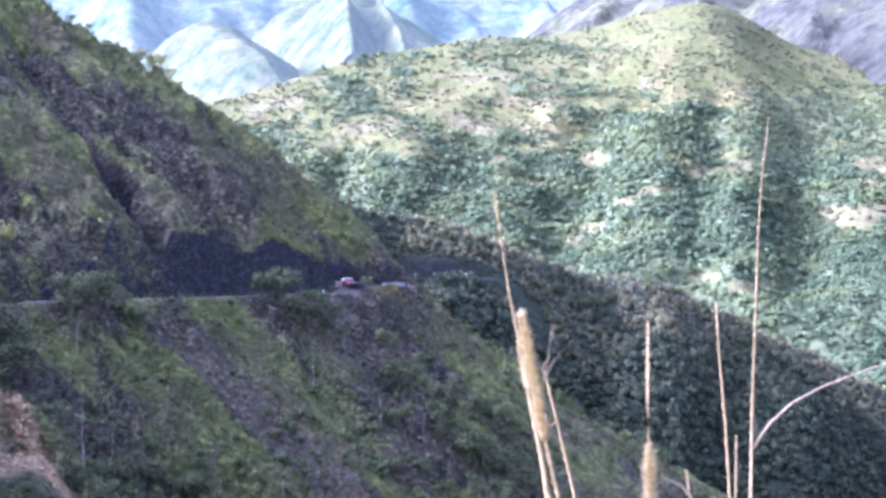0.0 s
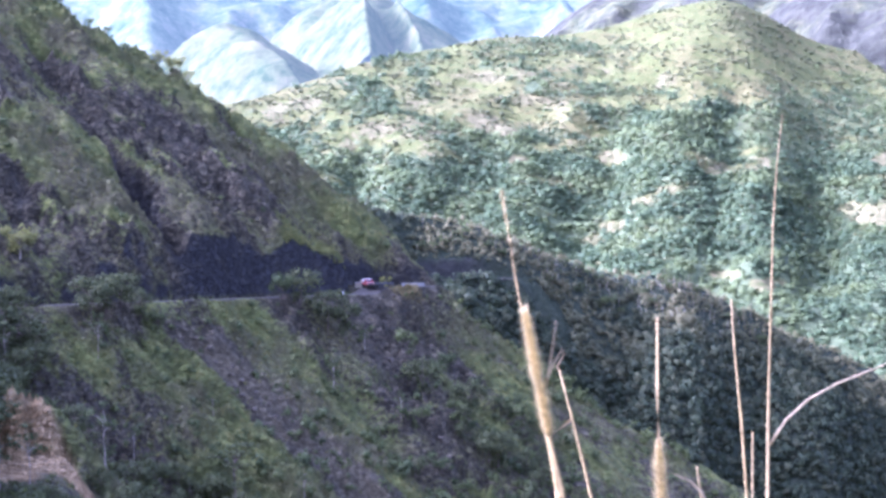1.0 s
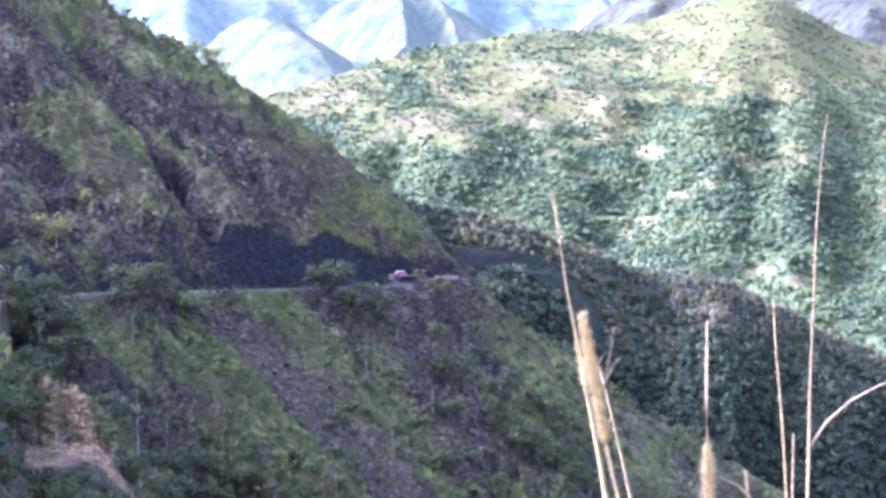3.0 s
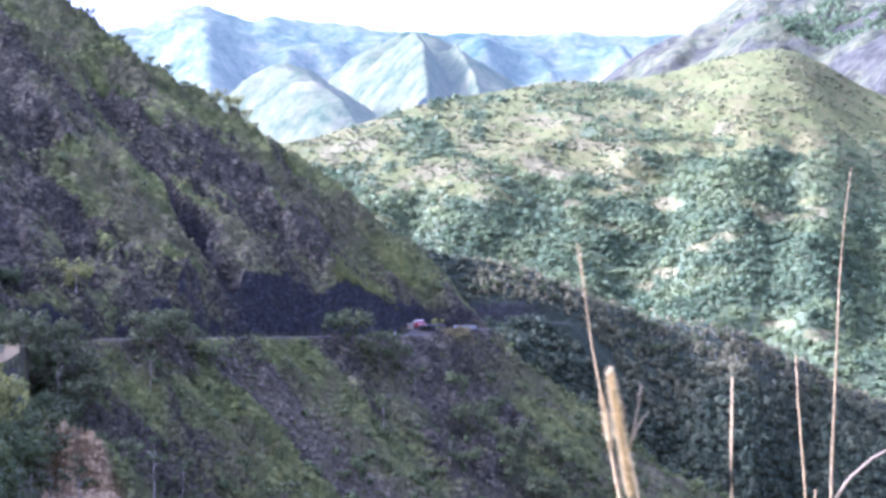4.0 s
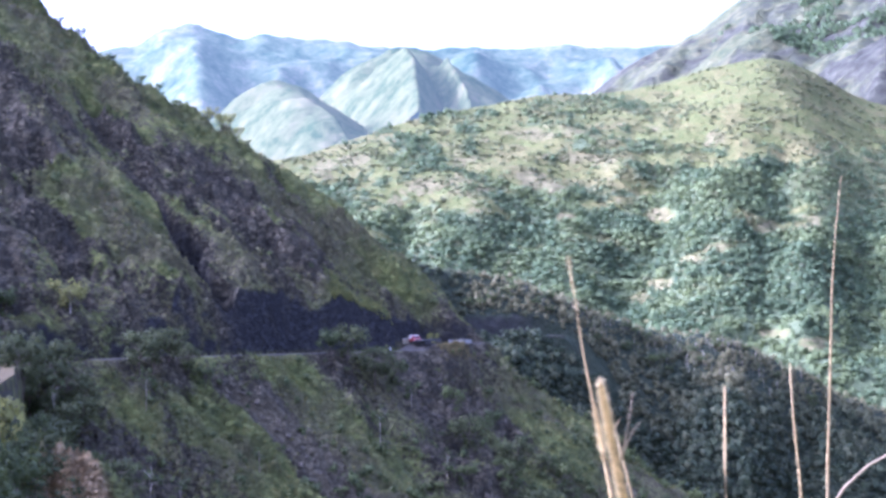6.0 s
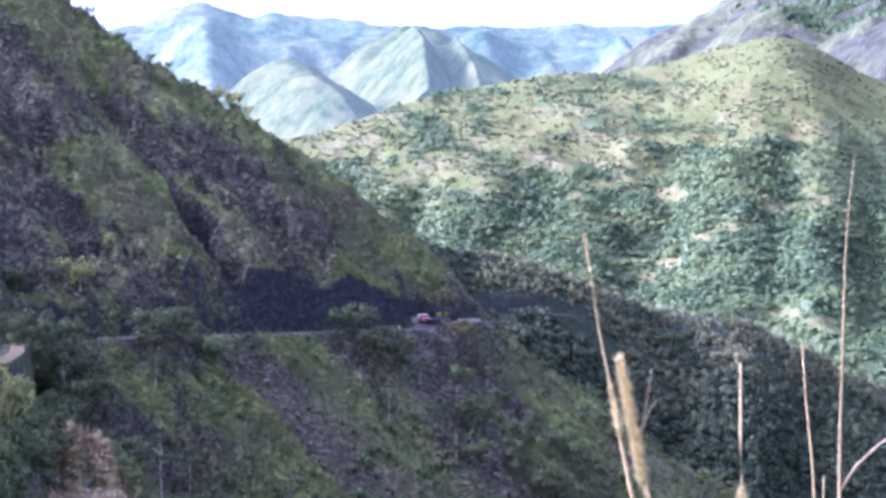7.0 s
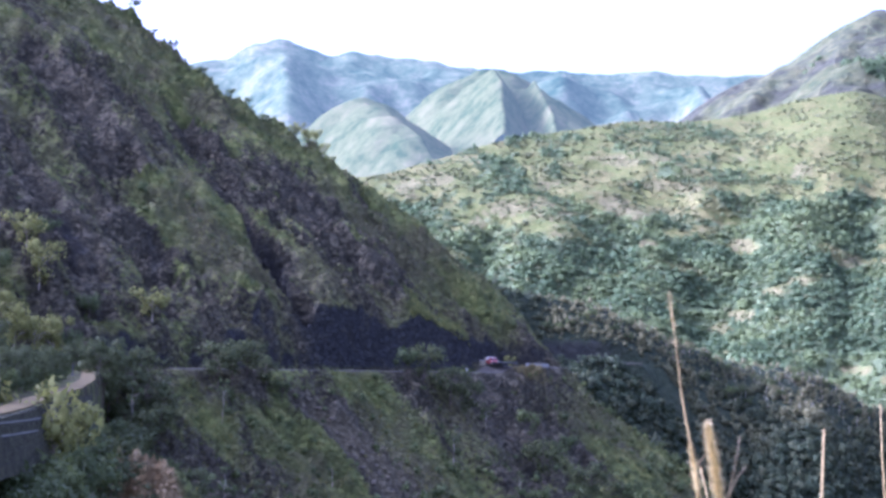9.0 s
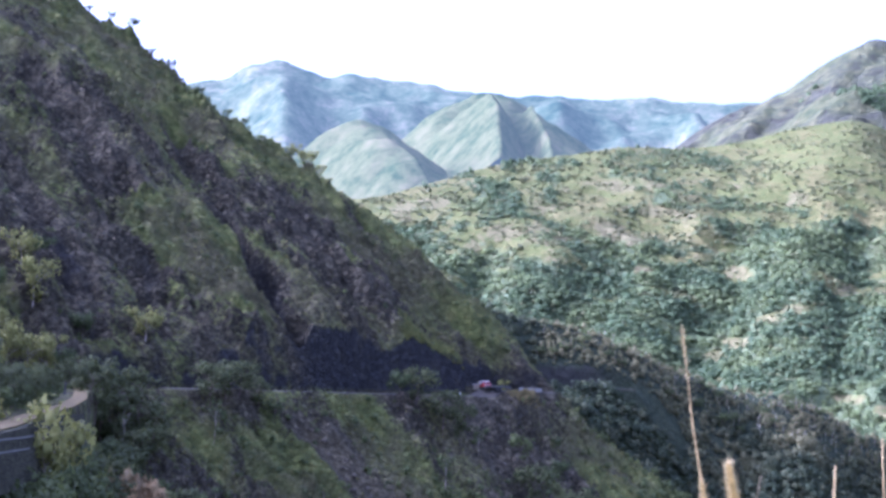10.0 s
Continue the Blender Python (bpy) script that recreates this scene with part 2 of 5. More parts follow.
def stone_material(name, dark, light, scale):
    """Rough dry stones of uneven colour with dark joints."""
    n = Nodes(name, 0.95, 0.15)
    cells = n.node("TexVoronoi", Scale=scale, Randomness=0.9)
    joints = n.node("TexVoronoi", Scale=scale, Randomness=0.9)
    joints.feature = "DISTANCE_TO_EDGE"
    p = n.place((1, 1, 1.5))
    n.link(p, cells.inputs["Vector"])
    n.link(p, joints.inputs["Vector"])
    fine = n.noise(p, 2.5, 6)
    tone = n.ramp(n.math("ADD", n.math("MULTIPLY", n.noise(cells.outputs["Position"], 3.0, 1), 0.6), n.math("MULTIPLY", fine, 0.4)), (0.38, dark), (0.62, light))
    gap = n.mask(joints.outputs["Distance"], 0.0, 0.09)
    return n.done(n.mix(gap, tuple(c * 0.4 for c in dark), tone), gap, 0.8, 0.08)


HILL = hill_material()
GROUND = wood_land_material("valley_ground", (0.05, 0.06, 0.03), (0.09, 0.09, 0.045), (0.14, 0.12, 0.07), (0.16, 0.13, 0.1), 0.7)
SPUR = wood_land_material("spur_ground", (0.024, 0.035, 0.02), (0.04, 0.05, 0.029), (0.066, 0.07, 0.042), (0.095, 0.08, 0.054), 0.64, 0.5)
MID = sunny_hill_material()
PEAK = peak_material()
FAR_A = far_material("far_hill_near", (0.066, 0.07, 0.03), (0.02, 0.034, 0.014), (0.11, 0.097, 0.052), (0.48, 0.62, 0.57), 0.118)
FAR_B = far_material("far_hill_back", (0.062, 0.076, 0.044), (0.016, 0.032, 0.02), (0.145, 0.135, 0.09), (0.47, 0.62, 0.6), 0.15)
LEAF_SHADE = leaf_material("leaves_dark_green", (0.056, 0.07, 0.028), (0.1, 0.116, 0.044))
LEAF_BUSH = leaf_material("leaves_bush", (0.052, 0.072, 0.026), (0.1, 0.126, 0.044))
LEAF_SUN = leaf_material("leaves_sunny_wood", (0.064, 0.099, 0.045), (0.11, 0.152, 0.066), 0.65, (0.158, 0.19, 0.066))
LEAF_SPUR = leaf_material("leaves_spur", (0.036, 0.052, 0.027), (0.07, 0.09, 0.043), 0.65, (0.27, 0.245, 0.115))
# yellow-green leaves, made paler for the sun on most of these trees
LEAF_PALE = leaf_material("leaves_pale", (0.13, 0.15, 0.045), (0.22, 0.23, 0.07))
LEAF_SHRUB = leaf_material("leaves_shrub", (0.07, 0.088, 0.04), (0.125, 0.138, 0.06))
TUFT = leaf_material("grass_tufts", (0.078, 0.092, 0.028), (0.168, 0.17, 0.058))
BARK = plain("bark", (0.12, 0.095, 0.075), 0.9, vary=0.4)
BARE_BARK = plain("bleached_bark", (0.4, 0.37, 0.28), 0.85, vary=0.2)
DRY_TUFT = leaf_material("dry_grass_tufts", (0.13, 0.118, 0.055), (0.19, 0.17, 0.082))
LIT_TUFT = leaf_material("lit_grass_tufts", (0.11, 0.135, 0.042), (0.2, 0.21, 0.075))
PALE_BARK = plain("pale_bark", (0.32, 0.28, 0.23), 0.85, vary=0.3)
ASPHALT = plain("road_grey", (0.068, 0.06, 0.046), 0.9, vary=0.2, scale=0.8)
DIRT = plain("road_dirt", (0.112, 0.08, 0.021), 0.95, vary=0.3, scale=0.7)
CONCRETE = plain("concrete", (0.45, 0.44, 0.42), 0.85, vary=0.2)
GABION = stone_material("wall_stone", (0.024, 0.025, 0.014), (0.066, 0.064, 0.036), 2.0)
STRAW = plain("dry_straw", (0.31, 0.225, 0.09), 0.7, vary=0.25, scale=60)
PLUME = plain("dry_seed", (0.56, 0.46, 0.23), 0.8, vary=0.5, scale=220)

# ---- lie of the land ----
# The near hill: a face that dips to the right and towards the viewer, with a level road cut along it.
OUT, ALONG = (0.8486, -0.5291), (0.5291, 0.8486)     # down the face, along the road
ROAD_AT = (-6.0, 330.0)
EDGE_X = [-400, -140, -124, -100, -86, -74, -64, -54, -37, -10, 5, 18, 50, 140]   # where the face turns away behind
EDGE_Y = [400, 384, 380, 384, 388, 384, 387, 392, 395, 391, 376, 360, 356, 345]
CUT_U = [-160, -95, -76, -66, -58, -52, -46, -39, -28, -22, -13, -3, 4, 5, 15, 26]
CUT_H = [3, 4.5, 5.4, 6, 7, 8.8, 10.6, 10.6, 7.6, 7.8, 10.4, 7.3, 4.9, 5.4, 5.6, 4]
BEND = [(-28.9, 60), (-30.4, 80), (-32.9, 98), (-35.9, 113), (-40.9, 141), (-47.3, 170), (-55, 200), (-60, 222), (-58, 240), (-52, 257)]
BANK_AZ = [-30, -19, -16.5, -14.6, -13.5, -13, -12.4, -11.4, -10.9, -10.1, -9, -8]     # the bank below the bend: bearing and height of its brow
BANK_EL = [-8, -6, -4.5, -3.7, -3.75, -3.85, -4.0, -4.75, -5.3, -6.2, -7.6, -12]
ROAD_Z = -4.6


def face_coords(x, y):
    dx, dy = x - ROAD_AT[0], y - ROAD_AT[1]
    return dx * ALONG[0] + dy * ALONG[1], dx * OUT[0] + dy * OUT[1]


def rise(u):
    """The road climbs a little past the corner."""
    return 1.3 * smooth(4.2, 8, u)


def gully(u, q, a, b, width):
    d, along = near_line(u, q, [a, b])
    d = d + 1.1 * width * fbm(along / 6, d / 6, 3, 19)
    n = math.hypot(b[0] - a[0], b[1] - a[1])
    return np.exp(-(d / width) ** 2) * (0.55 + 0.75 * vnoise(along / 5, along * 0, 23)) * smooth(0, 4, along) * (1 - smooth(n - 6, n, along))


def near_hill(x, y):
    """Height and the marks cover, cut and scar of the near hill at (x, y)."""
    x, y = np.asarray(x, float), np.asarray(y, float)
    u, q = face_coords(x, y)
    on = smooth(-118, -100, u) * (1 - smooth(30, 36, u))     # the stretch that carries the road
    ribs = fbm(u / 9 + q / 60, q / 40, 4, 3)
    rough = fbm(x / 3.5, y / 3.5, 5, 9, 0.6)
    lumps = fbm(x / 14, y / 14, 3, 12)
    crag = 0.35 * (1 - 2 * np.abs(fbm(u / 7 + q / 25, q / 9, 4, 14, 0.55))) + 0.85 * (1 - 2 * np.abs(fbm(u / 8 - q / 14, q / 5.5, 4, 15, 0.6)))   # broken rock ledges
    h = np.interp(u, CUT_U, CUT_H) + 0.25 * fbm(u / 3, u * 0, 3, 5) + 1.1 * fbm(u / 4, u * 0, 3, 7) * smooth(-46, -56, u)
    bay = smooth(3.9, 4.5, u) * (1 - smooth(24, 32, u))          # the lay-by round the corner
    up = -q - 3.5 - 6.5 * bay
    hard = smooth(0.1, -0.5, fbm(u / 11 + q / 70, q / 30, 3, 16) + 0.1)     # where rock stands out of the grass
    above = 0.75 * up + h + 4.9 * bay * smooth(2, 30, up) + np.clip(up / 14, 0, 1) * (2.2 * ribs + 1.6 * lumps) + np.clip(up / 4, 0, 1) * (1.0 * rough + (0.6 + 2.4 * hard) * crag)
    g = (7.5 * gully(u, q, (-52, -3), (-34, -43), 2.3) + 3.2 * gully(u, q, (-100, -6), (-78, -60), 4) + 3.2 * gully(u, q, (-62, -40), (-52, -85), 4)
         + 2.2 * gully(u, q, (-20, -16), (-12, -48), 3) + 2.6 * gully(u, q, (-84, -8), (-66, -34), 2.5) + 2.6 * gully(u, q, (-34, -40), (-24, -72), 3))
    above = above - g * (1 + 0.45 * crag) * np.clip(up / 5, 0, 1) + 2.6 * gully(u, q, (-63, -3), (-56, -20), 4)
    face = up * 5.0 + 0.6 * fbm(u / 2.6, up * 1.2, 3, 6) * smooth(0, 0.5, up)
    wall = np.minimum(face, above)
    dn = q - 3.5
    chute = np.exp(-((u + 66 - 0.02 * q) / 4.0) ** 2) * smooth(4, 12, q)
    scree = np.exp(-((u + 59 - 0.03 * q) / 4.5) ** 2) * smooth(6, 16, q)
    below = (-0.78 * dn - np.clip(dn / 12, 0, 1) * 2.2 + np.clip(dn / 10, 0, 1) * (1.9 * ribs + 1.0 * lumps)
             + np.clip(dn / 3, 0, 1) * (0.9 * rough + (0.4 + 1.8 * hard) * crag * (1 - np.maximum(chute, scree)) + 0.35 * scree * crag) - 1.6 * chute
             + (0.5 + 0.35 * rough) * np.exp(-((dn - 1.0) / 1.0) ** 2))
    z_road = np.where(up > 0, wall, np.where(q > 3.5, below, 0.05 * rough)) + rise(u) * (1 - smooth(3, 12, q))
    z_plain = -0.75 * q + 1.5 * ribs + 0.9 * rough + (0.5 + 2.0 * hard) * crag
    z = ROAD_Z + z_plain + (z_road - z_plain) * on
    back = y - np.interp(x, EDGE_X, EDGE_Y) - 3.5 * fbm(x / 12, x * 0, 3, 21)
    z = z - 1.25 * (np.sqrt(back ** 2 + 9) + back) / 2
    # cover: bands down the slope
    bands = fbm(u / 7 + q / 80, q / 55, 3, 31)
    patch = fbm(x / 9, y / 9, 4, 33)
    cover = 0.6 + 0.34 * bands + 0.45 * patch - 0.5 * hard
    cover = cover - 1.2 * chute - 0.9 * scree - 0.9 * np.clip(g / 2, 0, 1)
    cover = cover + 0.6 * np.exp(-((u - 3 + (q + 12) * 0.25) / 4.5) ** 2) * smooth(-45, -12, q) * (q < -3)
    cover = cover + 0.3 * smooth(4, 8, u) * (q < -7) + 0.9 * np.exp(-((up - np.interp(u, CUT_U, CUT_H) / 4.6) / 1.6) ** 2) * smooth(-30, -12, u) * (1 - smooth(3, 5, u)) * (up > 0)
    cover = cover + 0.8 * np.exp(-((u + 60) / 4.5) ** 2) * smooth(-48, -30, q) * smooth(-7, -12, q)
    cover = cover + 0.7 * smooth(-62, -12, back + 14 * patch) * (q < -20) + 0.35 * smooth(-100, -135, q)
    cover = cover + 1.2 * np.exp(-((u + 51.5 - 0.06 * q) / 3.4) ** 2) * (q > 4) + 0.6 * np.exp(-((u + 80) / 7) ** 2) * smooth(8, 16, q) + 0.45 * smooth(-66, -72, u) * smooth(-100, -92, u) * smooth(8, 14, q)
    cover = cover + 0.5 * np.exp(-((u - 14) / 9) ** 2) * (q > 6) - 0.7 * np.exp(-((u + 9) / 9) ** 2) * (q > 4) * (1 - smooth(14, 24, q))
    cover = cover + 0.8 * smooth(-16, -3, back) * (q > 5)
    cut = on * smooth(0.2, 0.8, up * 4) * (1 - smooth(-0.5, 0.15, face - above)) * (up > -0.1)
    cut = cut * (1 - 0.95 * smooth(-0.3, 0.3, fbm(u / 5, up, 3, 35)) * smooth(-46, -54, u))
    # gullies get the wall's dark colour as well, for the shade deep in them
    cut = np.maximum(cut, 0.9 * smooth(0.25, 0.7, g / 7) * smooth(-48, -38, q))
    gravel = np.clip(np.maximum(0.75 * chute, scree) + 0.35 * patch * (scree > 0.2), 0, 1) * (q > 5)
    cut = np.where(cut < 0.05, -gravel, cut)     # below nothing: gravel instead of cut rock
    # the near spur on the left that carries the bend of the road
    d, s = near_line(x, y, BEND)
    rough2 = fbm(x / 4, y / 4, 4, 41)
    deep = smooth(52, 74, s)
    east = -6.0 - 3.0 * deep - (1.15 + 0.45 * deep) * (d - 3.7) + 1.2 * rough2 * np.clip((d - 5) / 6, 0, 1)
    inner = 3.2 - 2.7 * (1 - smooth(112, 128, s))
    # the rise past 22 m is added out of view to shade the bend
    bank = np.minimum((-d - inner) * 0.8, 0.5 + 0.3 * rough2) - 0.25 * np.clip(-d - 8, 0, 14) + 1.1 * np.clip(-d - 22, 0, 75)
    z_bend = ROAD_Z + np.where(d > 3.0, np.where(d < 3.7, (-8.57 - 4.29 * deep) * (d - 3.0), east), np.where(d < -inner, bank, 0.0))
    z_bend = z_bend - 3 * np.clip(s - 165, 0, 100)
    # the bank below it, torn open by a landslide, with a track at its foot
    deg, r = np.degrees(np.arctan2(x, y)), np.hypot(x, y)
    brow = 162 + 2.5 * fbm(deg / 0.7, deg * 0, 2, 43)
    top = brow * np.tan(np.radians(np.interp(deg, BANK_AZ, BANK_EL))) + 0.7 * rough2
    fall = (brow - r) / 14.0
    left, right = -13.35 - 2.4 * fall, -12.1 + 3.8 * fall
    edge = 0.3 * rough2 + 0.25 * fbm(x / 1.6, y / 1.6, 3, 46)
    scar = smooth(-0.1, 0.15, deg - left + edge) * smooth(-0.1, 0.15, right - deg + edge) * smooth(-0.08, 0.03, fall) * (1 - smooth(1.05, 1.25, fall))
    track = smooth(140, 142, r) * (1 - smooth(148, 150, r)) * smooth(-16, -15.6, deg) * smooth(-11.9, -12.4, deg)
    face = top - 1.0 * np.clip(brow - r, 0, None) - 1.6 * scar * np.sin(np.clip(fall, 0, 1) * math.pi) + scar * (0.9 * fbm(x / 1.8, y / 1.8, 4, 44, 0.6) + 0.6 * fbm(x / 5, y / 5, 3, 47))
    low = -17.4 + 0.15 * rough2 - 0.25 * np.clip(141 - r, 0, None)
    low = low - 9 * smooth(-12.0, -8.0, deg) - 30 * smooth(-16, -18, deg)
    slope = np.where(r > brow, top - 0.55 * (r - brow), np.maximum(face, low)) - 25 * smooth(4.6, 3.8, d)
    z_bend = np.where((deg > -24) & (deg < -8) & (d > 3.7), np.maximum(z_bend, slope), z_bend)
    scar = np.maximum(scar, track) * (slope >= z_bend - 0.01)
    near = z_bend > z
    cover = np.where(near, 0.55 + 0.5 * rough2, cover)
    return np.maximum(z, z_bend), np.clip(cover, -0.2, 1.2), np.where(near, 0, cut), np.where(near & (d > 3), scar, 0)


def curve(x, xs, ys, soft=0.35):
    """A smooth line through (xs, ys)."""
    return sum(w * np.interp(x + k * soft, xs, ys) for k, w in ((-1.5, 0.12), (-0.75, 0.23), (0, 0.3), (0.75, 0.23), (1.5, 0.12)))


def polar(az, r):
    return r * np.sin(az), r * np.cos(az)


def spur_height(x, y):
    """The wooded spur beyond the ravine, with its crest falling to the right."""
    az, r = np.degrees(np.arctan2(x, y)), np.hypot(x, y)
    az = np.clip(az, -12, 40)
    crest = curve(az, [-12, -2, 2, 4.4, 6.4, 8.4, 10.4, 12.4, 15.5, 20, 40], [428, 440, 450, 460, 470, 480, 490, 500, 520, 545, 600])
    el = curve(az, [-12, -3, 0, 2, 4.4, 6.4, 8.4, 10.4, 12.4, 15.5, 20, 40], [3.6, 3.1, 2.35, 1.95, 1.3, 0.55, -0.15, -0.5, -1.2, -2.65, -5, -12])
    zc = crest * np.tan(np.radians(el))
    d = crest - r
    folds = fbm(az / 2.6, r / 160, 3, 51)
    z = zc - np.where(d > 0, 0.56 * d + 9 * folds * np.clip(d / 50, 0, 1), -0.75 * d) + 2.2 * fbm(x / 16, y / 16, 4, 53)
    d_road, _ = near_line(x, y, SPUR_ROAD)
    level = -2.2
    on = smooth(0.2, 0.8, az) * (1 - smooth(4.6, 5.6, az)) * (1 - smooth(14, 22, np.abs(d_road)))
    shelf = np.where(d_road < -3, np.minimum(z, level + np.minimum((-d_road - 3) * 4, 5.5 + (-d_road - 4.4) * 0.75)), np.where(d_road < 3, level, np.minimum(z, level - (d_road - 3) * 0.5)))
    return z + (shelf - z) * on


def spur_cut(x, y):
    """Where the spur is cut for its road."""
    d_road, _ = near_line(x, y, SPUR_ROAD)
    az = np.degrees(np.arctan2(x, y))
    high = spur_height(x, y) + 2.2
    return smooth(0.3, 0.9, high) * (1 - smooth(5.0, 6.5, high + 0.8 * fbm(x / 3, y / 3, 2, 55))) * (d_road < -2.5) * (d_road > -8) * smooth(0.2, 0.8, az) * (1 - smooth(2.6, 4.6, az))


SPUR_ROAD = [(-4, 420), (6, 425), (16, 430), (26, 434), (36, 438), (48, 438)]
MID_AZ = [-14, -8, -5.2, -3.4, -0.9, 1.4, 4.4, 6.5, 8.5, 10.5, 11.7, 12.9, 13.8, 14.8, 15.7, 18, 26]
MID_EL = [4.6, 5.6, 6.2, 6.6, 7.42, 7.92, 8.42, 8.4, 8.66, 9.24, 9.48, 9.46, 8.86, 8.2, 7.75, 7.2, 6]


# ravines of the sunlit hill: lines of (bearing, range), depth and half width in metres
RAVINES = [([(8.6, 1330), (8.0, 1180), (7.3, 1060), (6.5, 940), (6.2, 850)], 14, 24), ([(13.2, 1380), (12.6, 1230), (12.2, 1100), (11.6, 980), (11.2, 880)], 13, 20),
           ([(3.6, 1250), (3.2, 1120), (2.6, 1000)], 9, 20), ([(-0.4, 1240), (-0.8, 1120), (-1.6, 1000)], 9, 18), ([(16.0, 1330), (15.6, 1150), (15.2, 1000)], 13, 24)]


def mid_height(x, y):
    """The sunlit hill across the valley."""
    az, r = np.degrees(np.arctan2(x, y)), np.hypot(x, y)
    crest = curve(az, [-14, -5, 4, 12, 26], [1180, 1290, 1450, 1560, 1650], 1.5)
    zc = crest * np.tan(np.radians(curve(az, MID_AZ, MID_EL, 0.6)))
    t = (crest - r) / (crest - 720)
    fold = 1 - 2 * np.abs(fbm(x / 170 + 0.25 * y / 210, y / 300, 4, 61))
    small = fbm(x / 60, y / 60, 5, 63)
    drop = np.clip(t, 0, 2) ** 1.05 * (zc + 130)
    z = zc - drop + (7 * fold - 2 + 2.6 * small) * smooth(0, 0.3, t) + 2 * small
    for line, depth, wide in RAVINES:
        pts = [(rr * math.sin(radians(aa)), rr * math.cos(radians(aa))) for aa, rr in line]
        d, s = near_line(x, y, pts)
        d = d + 9 * fbm(x / 40, y / 40, 3, 65)
        z = z - depth * np.exp(-(d / wide) ** 2) * smooth(0, 90, s)
    return np.where(t < 0, zc + 2 * small - (r - crest) * 0.55, z)


# bare tan ground on the sunlit hill: bearing, height over the horizon, half width and half height in degrees
BARE = [(-0.2, 5.2, 0.7, 0.35), (3.7, 5.4, 0.5, 0.22), (4.4, 5.1, 0.45, 0.2), (1.2, 6.1, 0.9, 0.22), (8.1, 7.15, 0.45, 0.16), (10.3, 6.7, 0.4, 0.25),
        (-2.7, 6.1, 0.5, 0.25), (-3.7, 5.7, 0.5, 0.3), (4.0, 6.95, 1.0, 0.2), (6.0, 6.1, 1.0, 0.17), (12.0, 3.5, 0.5, 0.22), (13.6, 3.55, 0.55, 0.22),
        (7.5, 1.05, 0.45, 0.2), (8.3, 1.55, 0.5, 0.17), (9.4, 2.45, 0.7, 0.15), (10.4, 2.85, 0.6, 0.13), (5.1, 4.0, 0.5, 0.22), (8.3, 4.0, 0.5, 0.2),
        (12.2, -0.2, 0.4, 0.2), (13.7, -0.6, 0.5, 0.2), (17.9, 1.8, 1.1, 0.5), (18.2, 3.6, 0.7, 0.3), (2.0, 5.0, 0.3, 0.12)]
WOOD_AZ = [-8, -5.2, -1.7, 1.35, 3.4, 6.4, 8.1, 9.5, 12.6, 16, 20]
WOOD_EL = [4.9, 4.7, 4.2, 4.1, 4.5, 4.9, 5.4, 6.0, 6.3, 6.2, 5.6]


def hill_cover(x, y, z):
    """How far woods and bare earth cover the sunlit hill."""
    az, el = np.degrees(np.arctan2(x, y)), np.degrees(np.arctan2(z, np.hypot(x, y)))
    warp, clumps = fbm(x / 22, y / 26, 4, 67, 0.6), fbm(x / 17, y / 22, 4, 68, 0.6) + 0.5 * fbm(x / 70, y / 70, 2, 66)
    bare = np.zeros(np.shape(x))
    for a0, e0, w, h in BARE:
        bare = np.maximum(bare, 1 - smooth(0.65, 1.25, np.hypot((az - a0) / w, (el - e0) / h) + 0.8 * warp))
    bare = np.maximum(bare, 0.8 * smooth(0.35, 0.75, fbm(x / 24, y / 20, 4, 69)) * smooth(9.5, 6.5, az) * smooth(3.6, 4.6, el) * smooth(7.7, 7.1, el))
    line = np.interp(az, WOOD_AZ, WOOD_EL)
    wood = smooth(0.55, -0.45, el - line + 0.9 * warp + 0.5 * clumps)
    wood = np.maximum(wood, 1 - smooth(0.6, 1.2, np.hypot((az + 0.9) / 1.0, (el - 6.65) / 0.5) + 0.4 * warp))
    wood = np.maximum(wood, 1 - smooth(0.6, 1.2, np.hypot((az - 3.8) / 0.8, (el - 4.85) / 0.32) + 0.4 * warp))
    wood = np.maximum(wood, 0.75 * smooth(-0.05, 0.4, clumps) * smooth(9.8, 7.8, az) * smooth(9.0, 7.6, el))
    thin = smooth(12.2, 13.2, az) * smooth(3.2, 4.4, el) + 0.5 * smooth(10.5, 11.5, az) * smooth(0.6, 0.0, el)
    wood = wood * (1 - 0.5 * np.clip(thin, 0, 1)) * (1 - 0.85 * smooth(0.35, 0.65, fbm(x / 40, y / 26, 4, 70)) * smooth(1.6, 2.6, el)) * (1 - bare)
    return np.clip(wood, 0, 1), bare


